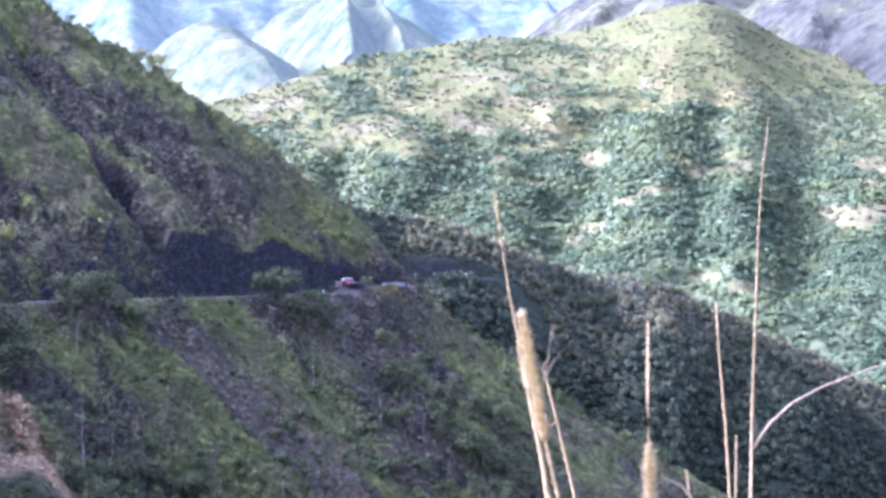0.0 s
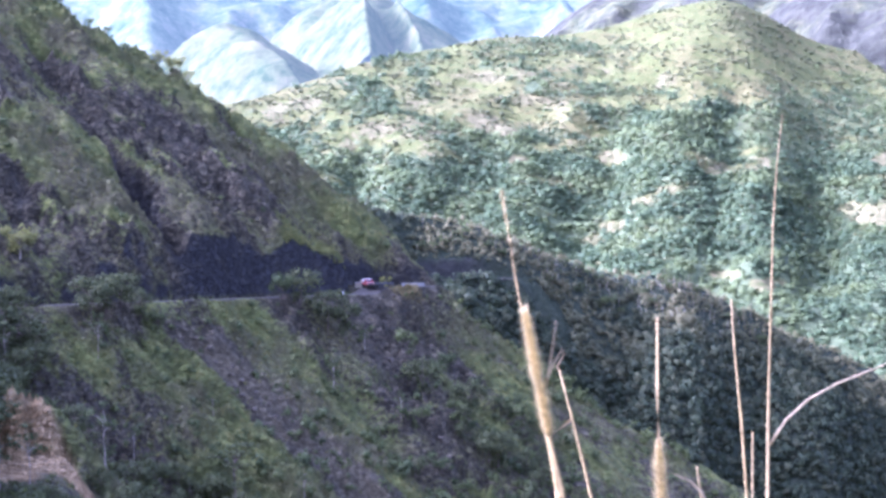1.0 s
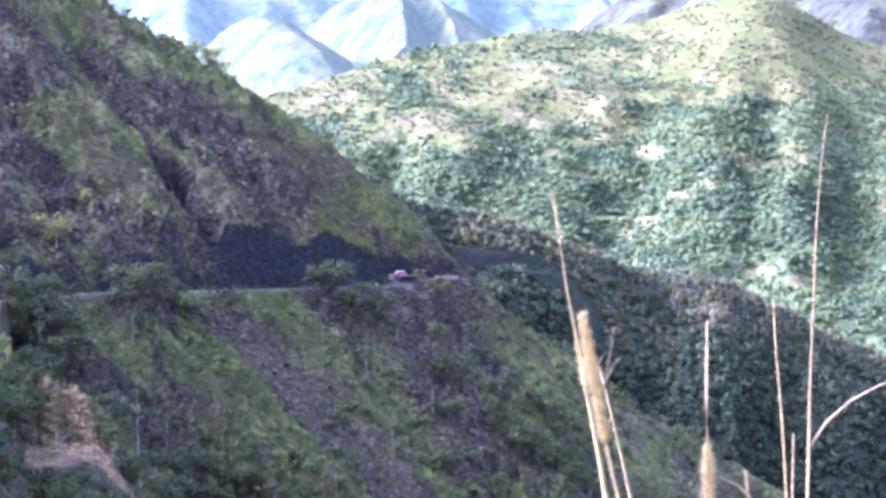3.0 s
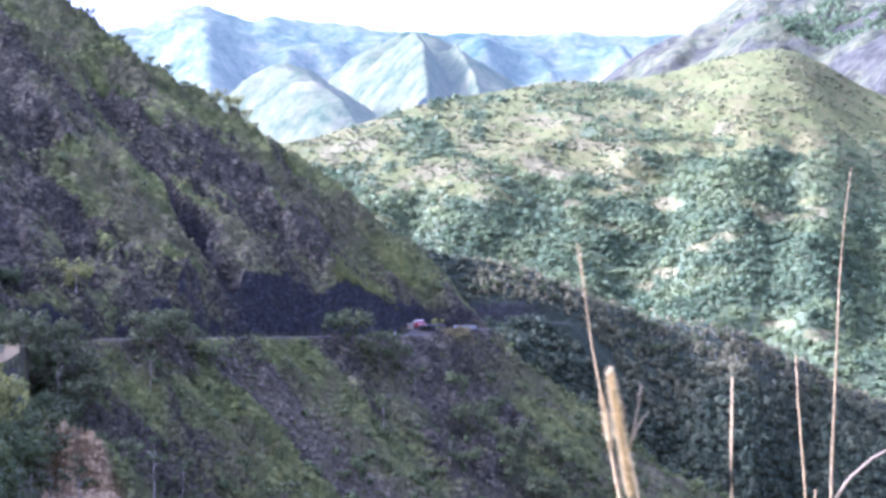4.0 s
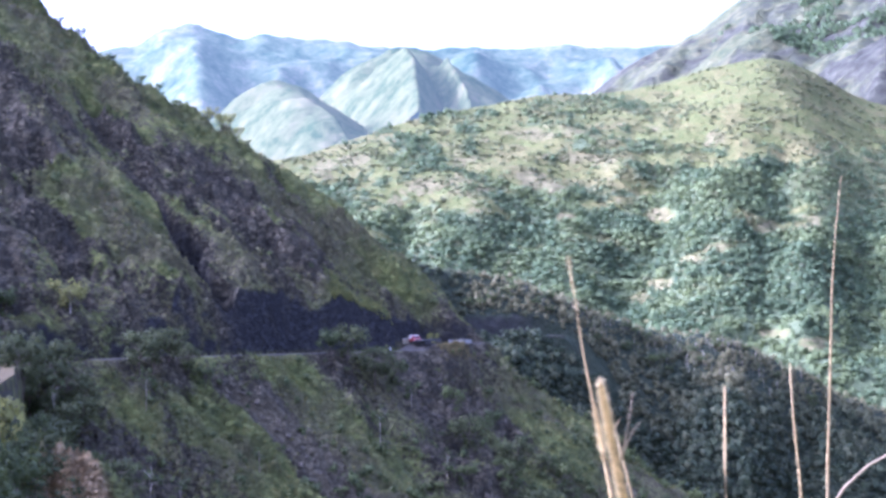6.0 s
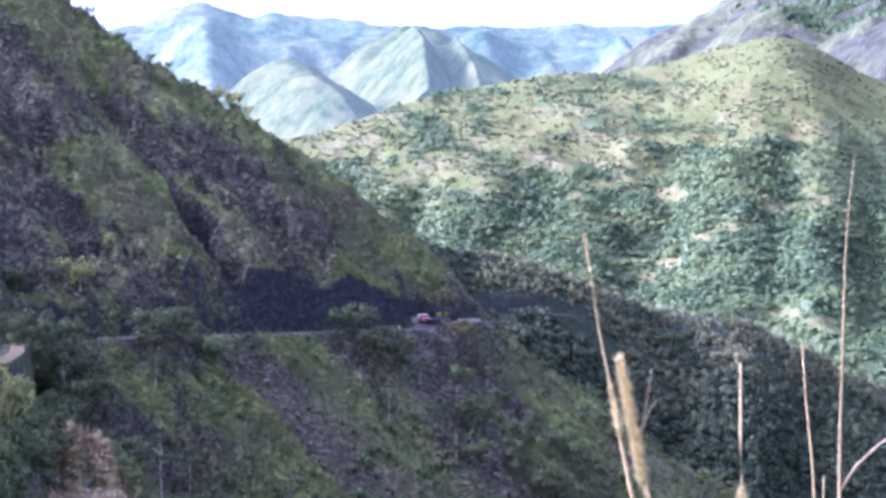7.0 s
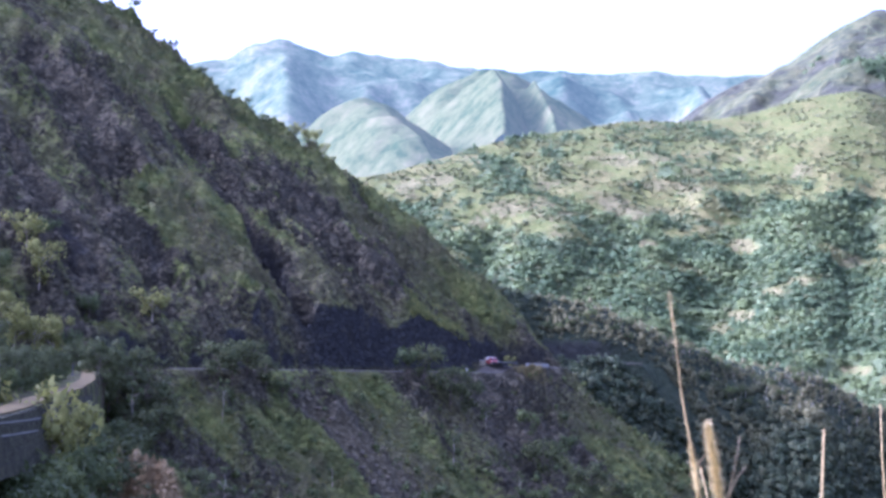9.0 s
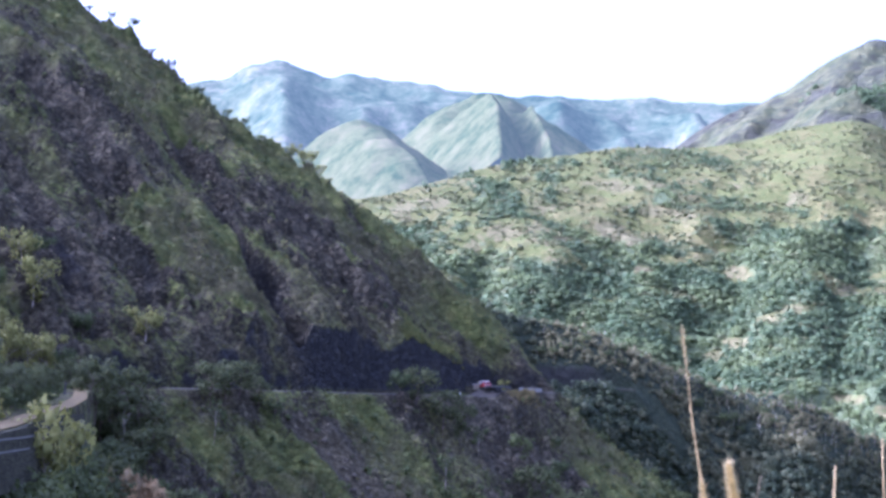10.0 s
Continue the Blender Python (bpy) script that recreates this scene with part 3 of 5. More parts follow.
def ridge_height(x, y, crest_az, crest_el, r_crest, r_front, slope, lean, folds, seed, spurs=(), grain=3.5):
    """A distant mountain: its crest, carried down its face with a lean, with folds and a few spurs, and a back slope."""
    deg, r = np.degrees(np.arctan2(x, y)), np.hypot(x, y)
    t = np.clip((r_crest - r) / (r_crest - r_front), 0, 1)
    zc = r_crest * np.tan(np.radians(curve(deg - lean * t, crest_az, crest_el, 0.2)))
    k = r_crest / 1000
    fold = 1 - 2 * np.abs(fbm(x / (130 * k) - 0.4 * lean * t, y / (170 * k), 5, seed))
    z = zc - slope * np.clip(r_crest - r, 0, None) + folds * (fold - 0.4) * smooth(0, 0.25, t) + k * grain * fbm(x / (30 * k), y / (30 * k), 5, seed + 2)
    for at, start, reach, left, right, height, tilt in spurs:
        off_line = deg - at - tilt * t + 0.12 * fbm(x / (60 * k), y / (60 * k), 3, seed + 5)
        z = z + height * np.clip(1 - np.where(off_line < 0, -off_line / left, off_line / right), 0, 1) * smooth(start, reach, t)
    return np.where(r > r_crest, z - (r - r_crest) * 0.6, z)


def ridge_sheet(name, az_range, cols, rows, r_back, material, form):
    v = np.concatenate([np.linspace(form[3] - 250, form[2], rows), np.linspace(form[2], r_back, rows // 4)[1:]])
    a, r = np.meshgrid(np.radians(np.linspace(*az_range, cols)), v)
    x, y = polar(a, r)
    return sheet(name, x, y, ridge_height(x, y, *form), material)


PEAK_FORM = ([2, 5.9, 7, 8.4, 10, 11.1, 12.1, 12.8, 13.6, 16, 20, 26, 34], [6.5, 8.4, 9.2, 9.97, 10.5, 11.3, 12, 12.25, 12.1, 12.6, 13, 11.5, 9],
             2500, 1750, 0.42, -1.5, 32, 71, [], 4.2)
KNOLL_FORM = ([-16, -9, -7.64, -6.66, -5.9, -5.5, -5.0, -4.4, -3.34, -2.1, 2], [5, 6.9, 7.6, 8.3, 8.74, 8.82, 8.74, 8.45, 7.8, 7.3, 6], 3100, 2500, 0.46, 1.6, 15, 81, [(-5.5, 0, 0.55, 2.6, 0.8, 70, 3.6)], 3.6)
CONE_FORM = ([-12, -5.4, -4, -3, -2.2, -1.2, -0.56, 0.7, 2, 3.2, 9], [6.3, 7.4, 8.3, 9.34, 9.78, 10.23, 10.06, 9.5, 8.74, 8.17, 7],
             3700, 3050, 0.4, 0.7, 14, 91, [(-1.1, 0.1, 0.6, 2.4, 1.3, 80, 0.7), (0.1, 0.25, 0.5, 0.7, 0.5, 95, 1.4)], 3.6)
RANGE_FORM = ([-30, -16, -11.4, -10.4, -9.65, -8.64, -7.2, -4.3, -2, -0.15, 1.9, 3.1, 5, 6, 8, 14, 34],
              [7, 9, 9.94, 10.01, 10.67, 10.87, 10.57, 10.33, 10.24, 10.18, 10.15, 9.99, 10.04, 9.96, 10, 9.5, 8],
              4500, 3700, 0.45, 0.5, 45, 101, [(-8.5, 0.08, 0.6, 1.8, 1.6, 48, 0.3), (-5.6, 0.2, 0.6, 1.2, 1.0, 34, 0.6), (6.7, 0.08, 0.4, 0.8, 0.6, 45, 0.1), (1.4, 0.1, 0.5, 1.2, 0.9, 30, 0.8)])


SHOULDER_FORM = ([12, 13.6, 14.4, 15, 16, 18, 22, 30], [7.4, 8.5, 9.0, 9.4, 9.95, 10.6, 11.3, 11], 1800, 1450, 0.5, 1.2, 12, 107, [(16.5, 0.05, 0.5, 1.2, 1.0, 24, -1.5)], 4)


def peak_height(x, y):
    return ridge_height(x, y, *PEAK_FORM)


# ---- the large structure ----
# near hill: fine rows about the road
# the far-left columns carry the unseen rise that keeps sun off the bend
az = np.radians(np.concatenate([np.linspace(-84, -18.4, 60), np.linspace(-18, 7, 470), np.linspace(7.3, 15, 26)]))
r_road = 179.7 / (0.5291 * np.cos(az) - 0.8486 * np.sin(az))
off = np.concatenate([np.linspace(-1, -0.12, 150), np.linspace(-15, 25, 165), np.linspace(25.8, 222, 245)])
grid_a, _ = np.meshgrid(az, off)
r = np.minimum(r_road, 420)[None, :] + off[:, None]
r[:150] = 55 + (np.minimum(r_road, 420)[None, :] - 15.5 - 55) * np.linspace(0, 1, 150)[:, None] ** 0.85
hx, hy = polar(grid_a, r)
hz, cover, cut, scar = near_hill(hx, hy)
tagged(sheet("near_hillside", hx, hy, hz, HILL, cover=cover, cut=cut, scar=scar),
              "steep shaded hillside of dark rock and green grass cut by a mountain road", "hillside", kind="structure")

az = np.radians(np.linspace(-6, 24, 330))
a, r = np.meshgrid(az, np.concatenate([np.linspace(280, 405, 60), np.linspace(406, 450, 80), np.linspace(452, 620, 40)]))
x, y = polar(a, r)
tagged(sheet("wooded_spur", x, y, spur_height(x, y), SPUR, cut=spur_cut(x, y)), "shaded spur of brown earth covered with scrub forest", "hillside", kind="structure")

a, r = np.meshgrid(np.radians(np.linspace(-12, 22, 460)), np.concatenate([np.linspace(700, 1620, 240), np.linspace(1630, 2000, 20)]))
x, y = polar(a, r)
z = mid_height(x, y)
wood, bare = hill_cover(x, y, z)
tagged(sheet("sunlit_hill", x, y, z, MID, wood=wood, bare=bare), "sunlit grassy hill with woods and bare tan patches", "hill", kind="structure")

tagged(ridge_sheet("rocky_peak", (2, 30), 240, 130, 3000, PEAK, PEAK_FORM), "brown rocky mountain with green patches on its flank", "mountain", kind="structure")
shoulder = ridge_sheet("grassy_shoulder", (12.5, 30), 150, 90, 2000, PEAK, SHOULDER_FORM)
tagged(shoulder, "sunlit grassy shoulder of the rocky peak with tan streaks", "hill", kind="structure")
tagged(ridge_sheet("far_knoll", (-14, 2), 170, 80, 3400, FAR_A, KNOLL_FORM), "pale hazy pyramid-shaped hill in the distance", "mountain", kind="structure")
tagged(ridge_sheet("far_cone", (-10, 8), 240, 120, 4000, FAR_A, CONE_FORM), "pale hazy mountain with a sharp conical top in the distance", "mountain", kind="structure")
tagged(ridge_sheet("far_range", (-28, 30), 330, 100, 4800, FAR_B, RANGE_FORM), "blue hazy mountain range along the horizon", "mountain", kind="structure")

# the valley floor and the slope on which the viewer stands, out to the horizon
a, r = np.meshgrid(np.radians(np.linspace(-180, 180, 181)), np.concatenate([np.linspace(0.001, 30, 60), np.geomspace(31, 4900, 90)]))
x, y = polar(a, r)
ahead = smooth(115, 60, np.abs(np.degrees(a)))
z_down = -1.55 - 0.02 * r - 0.55 * np.clip(r - 0.6, 0, 260)
z_up = -1.55 + 0.35 * np.clip(r - 2, 0, 400)
z = z_up + (z_down - z_up) * ahead + 0.05 * fbm(x / 0.6, y / 0.6, 3, 111) + np.clip(r / 60, 0, 1) * 2 * fbm(x / 25, y / 25, 3, 113)
z = z - np.clip(r - 270, 0, 400) * 0.02 * ahead
tagged(sheet("ground", x, y, z, GROUND), "valley ground falling away below the viewpoint", "ground", kind="structure")


def ribbon(name, pts, width, z, material, label, lift=0.05):
    """A level road along a line."""
    bm = bmesh.new()
    rows = []
    pts = [Vector((*p, 0)) for p in pts]
    for k, p in enumerate(pts):
        w = (pts[min(k + 1, len(pts) - 1)] - pts[max(k - 1, 0)]).normalized()
        side = Vector((w.y, -w.x, 0)) * width / 2
        zk = z[k] if isinstance(z, list) else z
        rows.append([bm.verts.new((*(p + side * s).xy, zk + dz)) for s, dz in ((-1, -0.3), (-1, lift), (0, lift + 0.06), (1, lift), (1, -0.3))])
    for a, b in zip(rows, rows[1:]):
        for k in range(4):
            bm.faces.new((a[k], a[k + 1], b[k + 1], b[k]))
    return tagged(part(name, bm, material, None, label), category="road", kind="structure")


road_line = [(ROAD_AT[0] + ALONG[0] * u, ROAD_AT[1] + ALONG[1] * u) for u in range(-92, 33, 4)]
ribbon("mountain_road", road_line, 6.4, [ROAD_Z + float(rise(np.array(float(u)))) for u in range(-92, 33, 4)], ASPHALT, "narrow grey road cut into the hillside", 0.12)
bend_line = []
for k, (px, py) in enumerate(BEND[:8]):
    wx, wy = BEND[k + 1][0] - px, BEND[k + 1][1] - py
    side = 2.1 * (1 - 0.5 * float(smooth(190, 222, np.array(float(py))))) / math.hypot(wx, wy)
    bend_line.append((px + wy * side, py - wx * side))
ribbon("bend_road", bend_line, 1.6, ROAD_Z, DIRT, "pale earthen road bend on the near spur", 0.1)
ribbon("spur_road", SPUR_ROAD[:-1], 5.5, -2.2, ASPHALT, "far stretch of grey road on the spur", 0.12)

# ---- woods, bushes and grass ----
def ico_template():
    bm = bmesh.new()
    bmesh.ops.create_icosphere(bm, subdivisions=1, radius=1)
    v = np.array([p.co[:] for p in bm.verts])
    f = np.array([[p.index for p in q.verts] for q in bm.faces])
    bm.free()
    return v, f


ICO_V, ICO_F = ico_template()


def crown_template(rng, lumps=4, leaves=60, size=0.22, squash=0.8, core=0.72, lift=0.12):
    """A crown of unit radius: uneven lumps with many loose leaf sprays round them. Triangles."""
    verts, faces, normals = [], [], []
    count = 0
    centres = []
    for k in range(lumps):
        a, rad = rng.uniform(0, 6.28), rng.uniform(0.1, 0.62) if lumps > 1 else 0
        c = np.array([math.cos(a) * rad, math.sin(a) * rad, rng.uniform(-0.25, 0.6) * squash])
        s = rng.uniform(0.34, 0.58) if lumps > 1 else 0.9
        centres.append((c, s))
        v = ICO_V * (core * s) * rng.uniform(0.72, 1.28, (len(ICO_V), 1)) + c
        verts.append(v)
        normals.append(v - c + 0.35 * c + 0.35 * s * rng.normal(size=v.shape))
        faces.append(ICO_F + count)
        count += len(v)
    if leaves:
        pick = rng.integers(0, lumps, leaves)
        c = np.array([centres[p][0] for p in pick])
        s = np.array([centres[p][1] for p in pick])
        d = rng.normal(size=(leaves, 3))
        d /= np.linalg.norm(d, axis=1)[:, None]
        p = c + d * (s * rng.uniform(0.75, 1.15, leaves))[:, None]
        e = rng.normal(size=(leaves, 3))
        e -= 0.6 * d * (e * d).sum(1)[:, None]
        e /= np.linalg.norm(e, axis=1)[:, None]
        g = np.cross(d, e)
        w = (size * rng.uniform(0.5, 1.2, leaves))[:, None]
        tri = np.stack([p - e * w * 0.6, p + e * w * 0.6 + d * w * 0.3, p + g * w * rng.uniform(0.6, 1.1, (leaves, 1)) + d * w * 0.25], 1)
        verts.append(tri.reshape(-1, 3))
        normals.append((tri - 0.75 * c[:, None] + 0.5 * s[:, None, None] * rng.normal(size=(leaves, 1, 3))).reshape(-1, 3))
        faces.append(np.arange(leaves * 3).reshape(-1, 3) + count)
    v, normal = np.concatenate(verts), np.concatenate(normals) + np.array([0, 0, lift])
    return v, np.concatenate(faces), normal / np.linalg.norm(normal, axis=1)[:, None]


def tuft_template(rng, blades=7):
    """A tuft of bent blades, one metre high. Triangles."""
    verts = []
    for k in range(blades):
        a = rng.uniform(0, 6.28)
        lean, h, w = rng.uniform(0.15, 0.6), rng.uniform(0.5, 1.0), rng.uniform(0.06, 0.13)
        d = np.array([math.cos(a), math.sin(a), 0])
        e = np.array([-d[1], d[0], 0])
        base = d * 0.12
        verts.append(np.array([base - e * w, base + e * w, base + d * lean + np.array([0, 0, h])]))
    v = np.concatenate(verts)
    return v, np.arange(len(v)).reshape(-1, 3)


def scatter(name, templates, places, sizes, tints, material, rng, stretch=None, flat=True):
    """Many plants joined into one mesh."""
    all_v, all_f, all_t, all_n, count = [], [], [], [], 0
    which = rng.integers(0, len(templates), len(places))
    turn = rng.uniform(0, 6.28, len(places))
    stretch = np.ones(len(places)) if stretch is None else stretch
    for k, (tv, tf, *shade) in enumerate(templates):
        idx = np.where(which == k)[0]
        if not len(idx):
            continue
        c, s = np.cos(turn[idx])[:, None], np.sin(turn[idx])[:, None]
        v = np.stack([tv[None, :, 0] * c - tv[None, :, 1] * s, tv[None, :, 0] * s + tv[None, :, 1] * c, np.repeat(tv[None, :, 2], len(idx), 0) * stretch[idx][:, None]], -1)
        if shade:
            tn = shade[0]
            all_n.append(np.stack([tn[None, :, 0] * c - tn[None, :, 1] * s, tn[None, :, 0] * s + tn[None, :, 1] * c, np.repeat(tn[None, :, 2], len(idx), 0)], -1).reshape(-1, 3))
        v = v * sizes[idx][:, None, None] + places[idx][:, None, :]
        all_v.append(v.reshape(-1, 3))
        all_f.append((tf[None] + (np.arange(len(idx)) * len(tv))[:, None, None] + count).reshape(-1, 3))
        all_t.append(np.repeat(tints[idx], len(tv)))
        count += len(idx) * len(tv)
    me = raw_mesh(name, np.concatenate(all_v), np.concatenate(all_f), material, flat)
    mark(me, "tint", np.concatenate(all_t))
    if all_n:
        soft_normals(me, np.concatenate(all_n))
    return new(name, me)


rng = np.random.default_rng(7)
FAR_CROWNS = [crown_template(rng, 2 + k % 2, 12, 0.66, 1.0, 0.72, 0.9) for k in range(14)]
SCRUB = [crown_template(rng, 2, 24, 0.42, 0.8, 0.6) for _ in range(10)]
BUSHES = [crown_template(rng, 2, 44, 0.3, 0.75, 0.55) for _ in range(10)]
TUFTS = [tuft_template(rng) for _ in range(6)]

# woods on the sunlit hill
n = 56000
a, t = np.radians(rng.uniform(-7, 19, n)), rng.uniform(0, 1, n)
r = 800 + (1620 - 800) * t ** 0.9
x, y = polar(a, r)
deg = np.degrees(a)
crest = np.interp(deg, [-14, -5, 4, 12, 26], [1180, 1290, 1450, 1560, 1650])
z = mid_height(x, y)
el = np.degrees(np.arctan2(z, r))
wood, bare = hill_cover(x, y, z)
keep = (r < crest + 2) & (el > np.interp(deg, [-7, 0, 4.4, 8.4, 12.4, 15.5, 20], [2.4, 1.3, 0.6, -0.9, -2, -3.4, -6])) & (rng.uniform(0, 1, n) < 0.03 * (bare < 0.4) + 0.95 * wood)
x, y, z, wood = x[keep], y[keep], z[keep], wood[keep]
size = (1.5 + 3.6 * rng.uniform(0, 1, len(x)) ** 2) * (0.5 + 0.55 * wood)
tint = np.clip(0.8 * smooth(0.4, 0.85, vnoise(x / 26, y / 26, 5)) + 0.55 * rng.uniform(0, 1, len(x)) ** 3, 0, 1)
tagged(scatter("hill_woods", FAR_CROWNS, np.stack([x, y, z + size * 0.2], -1), size, tint, LEAF_SUN, rng, rng.uniform(0.5, 0.95, len(x)), False),
       "green woods and scattered trees on the sunlit hill", "trees", kind="stuff")

# a dark wood in the hollow of the peak
n = 5200
a, r = np.radians(rng.uniform(10, 19, n)), rng.uniform(1850, 2480, n)
x, y = polar(a, r)
z = peak_height(x, y)
keep = (fbm(x / 120, y / 120, 3, 127) + 0.9 * np.exp(-((np.degrees(a) - 14.3 - (r - 2300) / 300) / 1.3) ** 2)) > 0.62
size = rng.uniform(3.5, 6.5, n)
tagged(scatter("peak_woods", FAR_CROWNS, np.stack([x, y, z + size * 0.3], -1)[keep], size[keep], rng.uniform(0, 0.25, keep.sum()), LEAF_SUN, rng),
       "dark green woods in the hollow of the rocky peak", "trees", kind="stuff")

# low shrubs dotted over the open grass of the same hill
n = 34000
a, t = np.radians(rng.uniform(-8, 19, n)), rng.uniform(0, 1, n)
r = 900 + 740 * t
x, y = polar(a, r)
crest = np.interp(np.degrees(a), [-14, -5, 4, 12, 26], [1180, 1290, 1450, 1560, 1650])
keep = (r < crest - 2) & (r > crest - 520) & (rng.uniform(0, 1, n) < np.clip(0.62 + 1.2 * fbm(x / 30, y / 22, 4, 125, 0.65), 0.1, 1))
x, y = x[keep], y[keep]
size = 0.8 + 2.3 * rng.uniform(0, 1, len(x)) ** 2
SHRUBS = [crown_template(rng, 1, 6, 0.7, 0.5, 0.8) for _ in range(6)]
tagged(scatter("hill_shrubs", SHRUBS, np.stack([x, y, mid_height(x, y) + size * 0.1], -1), size, rng.uniform(0, 0.6, len(x)), LEAF_SHRUB, rng, rng.uniform(0.35, 0.7, len(x))),
       "small green shrubs dotted over the sunlit grass", "bushes", kind="stuff")

# scrub forest on the shaded spur
n = 16500
a, r = np.radians(rng.uniform(-2, 19, n)), rng.uniform(392, 535, n)
x, y = polar(a, r)
z = spur_height(x, y)
deg = np.degrees(a)
crest = np.interp(deg, [-12, -2, 2, 4.4, 6.4, 8.4, 10.4, 12.4, 15.5, 20, 40], [428, 440, 450, 460, 470, 480, 490, 500, 520, 545, 600])
road_d, _ = near_line(x, y, SPUR_ROAD)
keep = (r < crest + 3) & ((road_d > 3.4) | (road_d < np.where((deg > 0.3) & (deg < 3.4), -4.9, -4.2))) & (rng.uniform(0, 1, n) < np.clip(1.0 + 0.6 * fbm(x / 30, y / 30, 3, 131), 0.45, 1)) & (z > -110)
x, y, z, down = x[keep], y[keep], z[keep], (crest - r)[keep]
size = (0.9 + 2.0 * rng.uniform(0, 1, len(x)) ** 1.5) * (0.55 + 0.5 * smooth(0, 45, down))
# crowns near the crest are tinted paler for the sun grazing them
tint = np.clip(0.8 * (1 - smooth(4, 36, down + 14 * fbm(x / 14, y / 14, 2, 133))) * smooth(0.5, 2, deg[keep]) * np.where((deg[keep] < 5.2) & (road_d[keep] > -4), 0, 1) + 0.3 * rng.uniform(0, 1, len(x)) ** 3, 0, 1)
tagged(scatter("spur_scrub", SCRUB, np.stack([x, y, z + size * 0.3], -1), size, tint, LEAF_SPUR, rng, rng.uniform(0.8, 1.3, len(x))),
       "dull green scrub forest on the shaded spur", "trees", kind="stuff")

# bushes and grass tufts on the near hill
n = 11000
u, q = rng.uniform(-130, 60, n), rng.uniform(-170, 130, n)
x, y = ROAD_AT[0] + ALONG[0] * u + OUT[0] * q, ROAD_AT[1] + ALONG[1] * u + OUT[1] * q
z, cov, cut_m, scar_m = near_hill(x, y)
d_bend, _ = near_line(x, y, BEND)
back = y - np.interp(x, EDGE_X, EDGE_Y)
clear = (np.abs(q) > 5.5) & ((q > 0) | (u < -3) | (u > 30) | (q < -16)) & (cut_m < 0.1) & (scar_m < 0.2) & (np.abs(d_bend) > 5) & (back < 12) & ((q > 0) | (q < -9))
chance = 0.11 + 0.07 * (q > 0) + 0.2 * smooth(0.5, 1, cov) * (vnoise(x / 11, y / 11, 9) > 0.45) + 0.4 * smooth(6, 14, q) * (vnoise(x / 9, y / 9, 6) > 0.5) * (cov > 0.2) + 0.9 * smooth(-30, -4, back) * (vnoise(x / 7, y / 7, 4) > 0.3) + 0.35 * smooth(30, 70, q) * (vnoise(x / 18, y / 18, 8) > 0.45)
keep = clear & (rng.uniform(0, 1, n) < chance)
x, y, z, q, back = x[keep], y[keep], z[keep], q[keep], back[keep]
size = (0.35 + 0.9 * rng.uniform(0, 1, len(x)) ** 1.5) * (1 + 0.7 * (q > 25)) * np.where(rng.uniform(0, 1, len(x)) < 0.12, 1.6, 1)
tint = np.clip(0.6 * rng.uniform(0, 1, len(x)) ** 2 + 0.3 * smooth(-30, -6, back), 0, 1)
tagged(scatter("hillside_bushes", BUSHES, np.stack([x, y, z + size * 0.3], -1), size, tint, LEAF_BUSH, rng),
       "low green bushes scattered over the shaded hillside", "bushes", kind="stuff")

n = 60000
u, q = rng.uniform(-130, 55, n), rng.uniform(-150, 110, n)
x, y = ROAD_AT[0] + ALONG[0] * u + OUT[0] * q, ROAD_AT[1] + ALONG[1] * u + OUT[1] * q
z, cov, cut_m, scar_m = near_hill(x, y)
d_bend, _ = near_line(x, y, BEND)
back = y - np.interp(x, EDGE_X, EDGE_Y)
keep = (np.abs(q) > 4.6) & ((q > 0) | (u < -1.5) | (u > 28) | (q < -11)) & (cut_m < 0.15) & (scar_m < 0.1) & (np.abs(d_bend) > 4.4) & (back < 8) & (rng.uniform(0, 1, n) < np.clip(1.3 * (cov - 0.15), 0.03, 1))
x, y, z, cov = x[keep], y[keep], z[keep], cov[keep]
size = rng.uniform(0.3, 0.75, len(x))
tint = np.clip(0.7 * vnoise(x / 12, y / 12, 3) + 0.3 * rng.uniform(0, 1, len(x)) - 0.15, 0, 1)
tagged(scatter("hillside_grass", TUFTS, np.stack([x, y, z - 0.05], -1), size, tint, TUFT, rng),
       "green and yellowed grass tufts covering the hillside", "grass", kind="stuff")

n = 900
u, q = rng.normal(12.5, 2.6, n), rng.normal(5.4, 1.3, n)
x, y = ROAD_AT[0] + ALONG[0] * u + OUT[0] * q, ROAD_AT[1] + ALONG[1] * u + OUT[1] * q
keep = q > 3.7
tagged(scatter("dry_grass_patch", TUFTS, np.stack([x, y, near_hill(x, y)[0] - 0.04], -1)[keep], rng.uniform(0.4, 0.85, keep.sum()), rng.uniform(0, 0.6, keep.sum()), DRY_TUFT, rng),
       "ochre dry grass on the knob beside the road", "grass", kind="stuff")

# grass on the cut's brow, up to its corner, painted brighter as if lit
n = 1500
u, up = rng.uniform(-16, 4.3, n), rng.uniform(0, 1, n) ** 2 * 9
q = -3.5 - np.interp(u, CUT_U, CUT_H) / 4.4 - up * smooth(-18, -6, u)
x, y = ROAD_AT[0] + ALONG[0] * u + OUT[0] * q, ROAD_AT[1] + ALONG[1] * u + OUT[1] * q
tagged(scatter("brow_grass", TUFTS, np.stack([x, y, near_hill(x, y)[0] - 0.04], -1), rng.uniform(0.3, 0.6, n), rng.uniform(0, 0.7, n), LIT_TUFT, rng),
       "bright yellow-green grass along the brow of the road cut", "grass", kind="stuff")

# rank grass and low bushes on the near spur below the bend
n = 9000
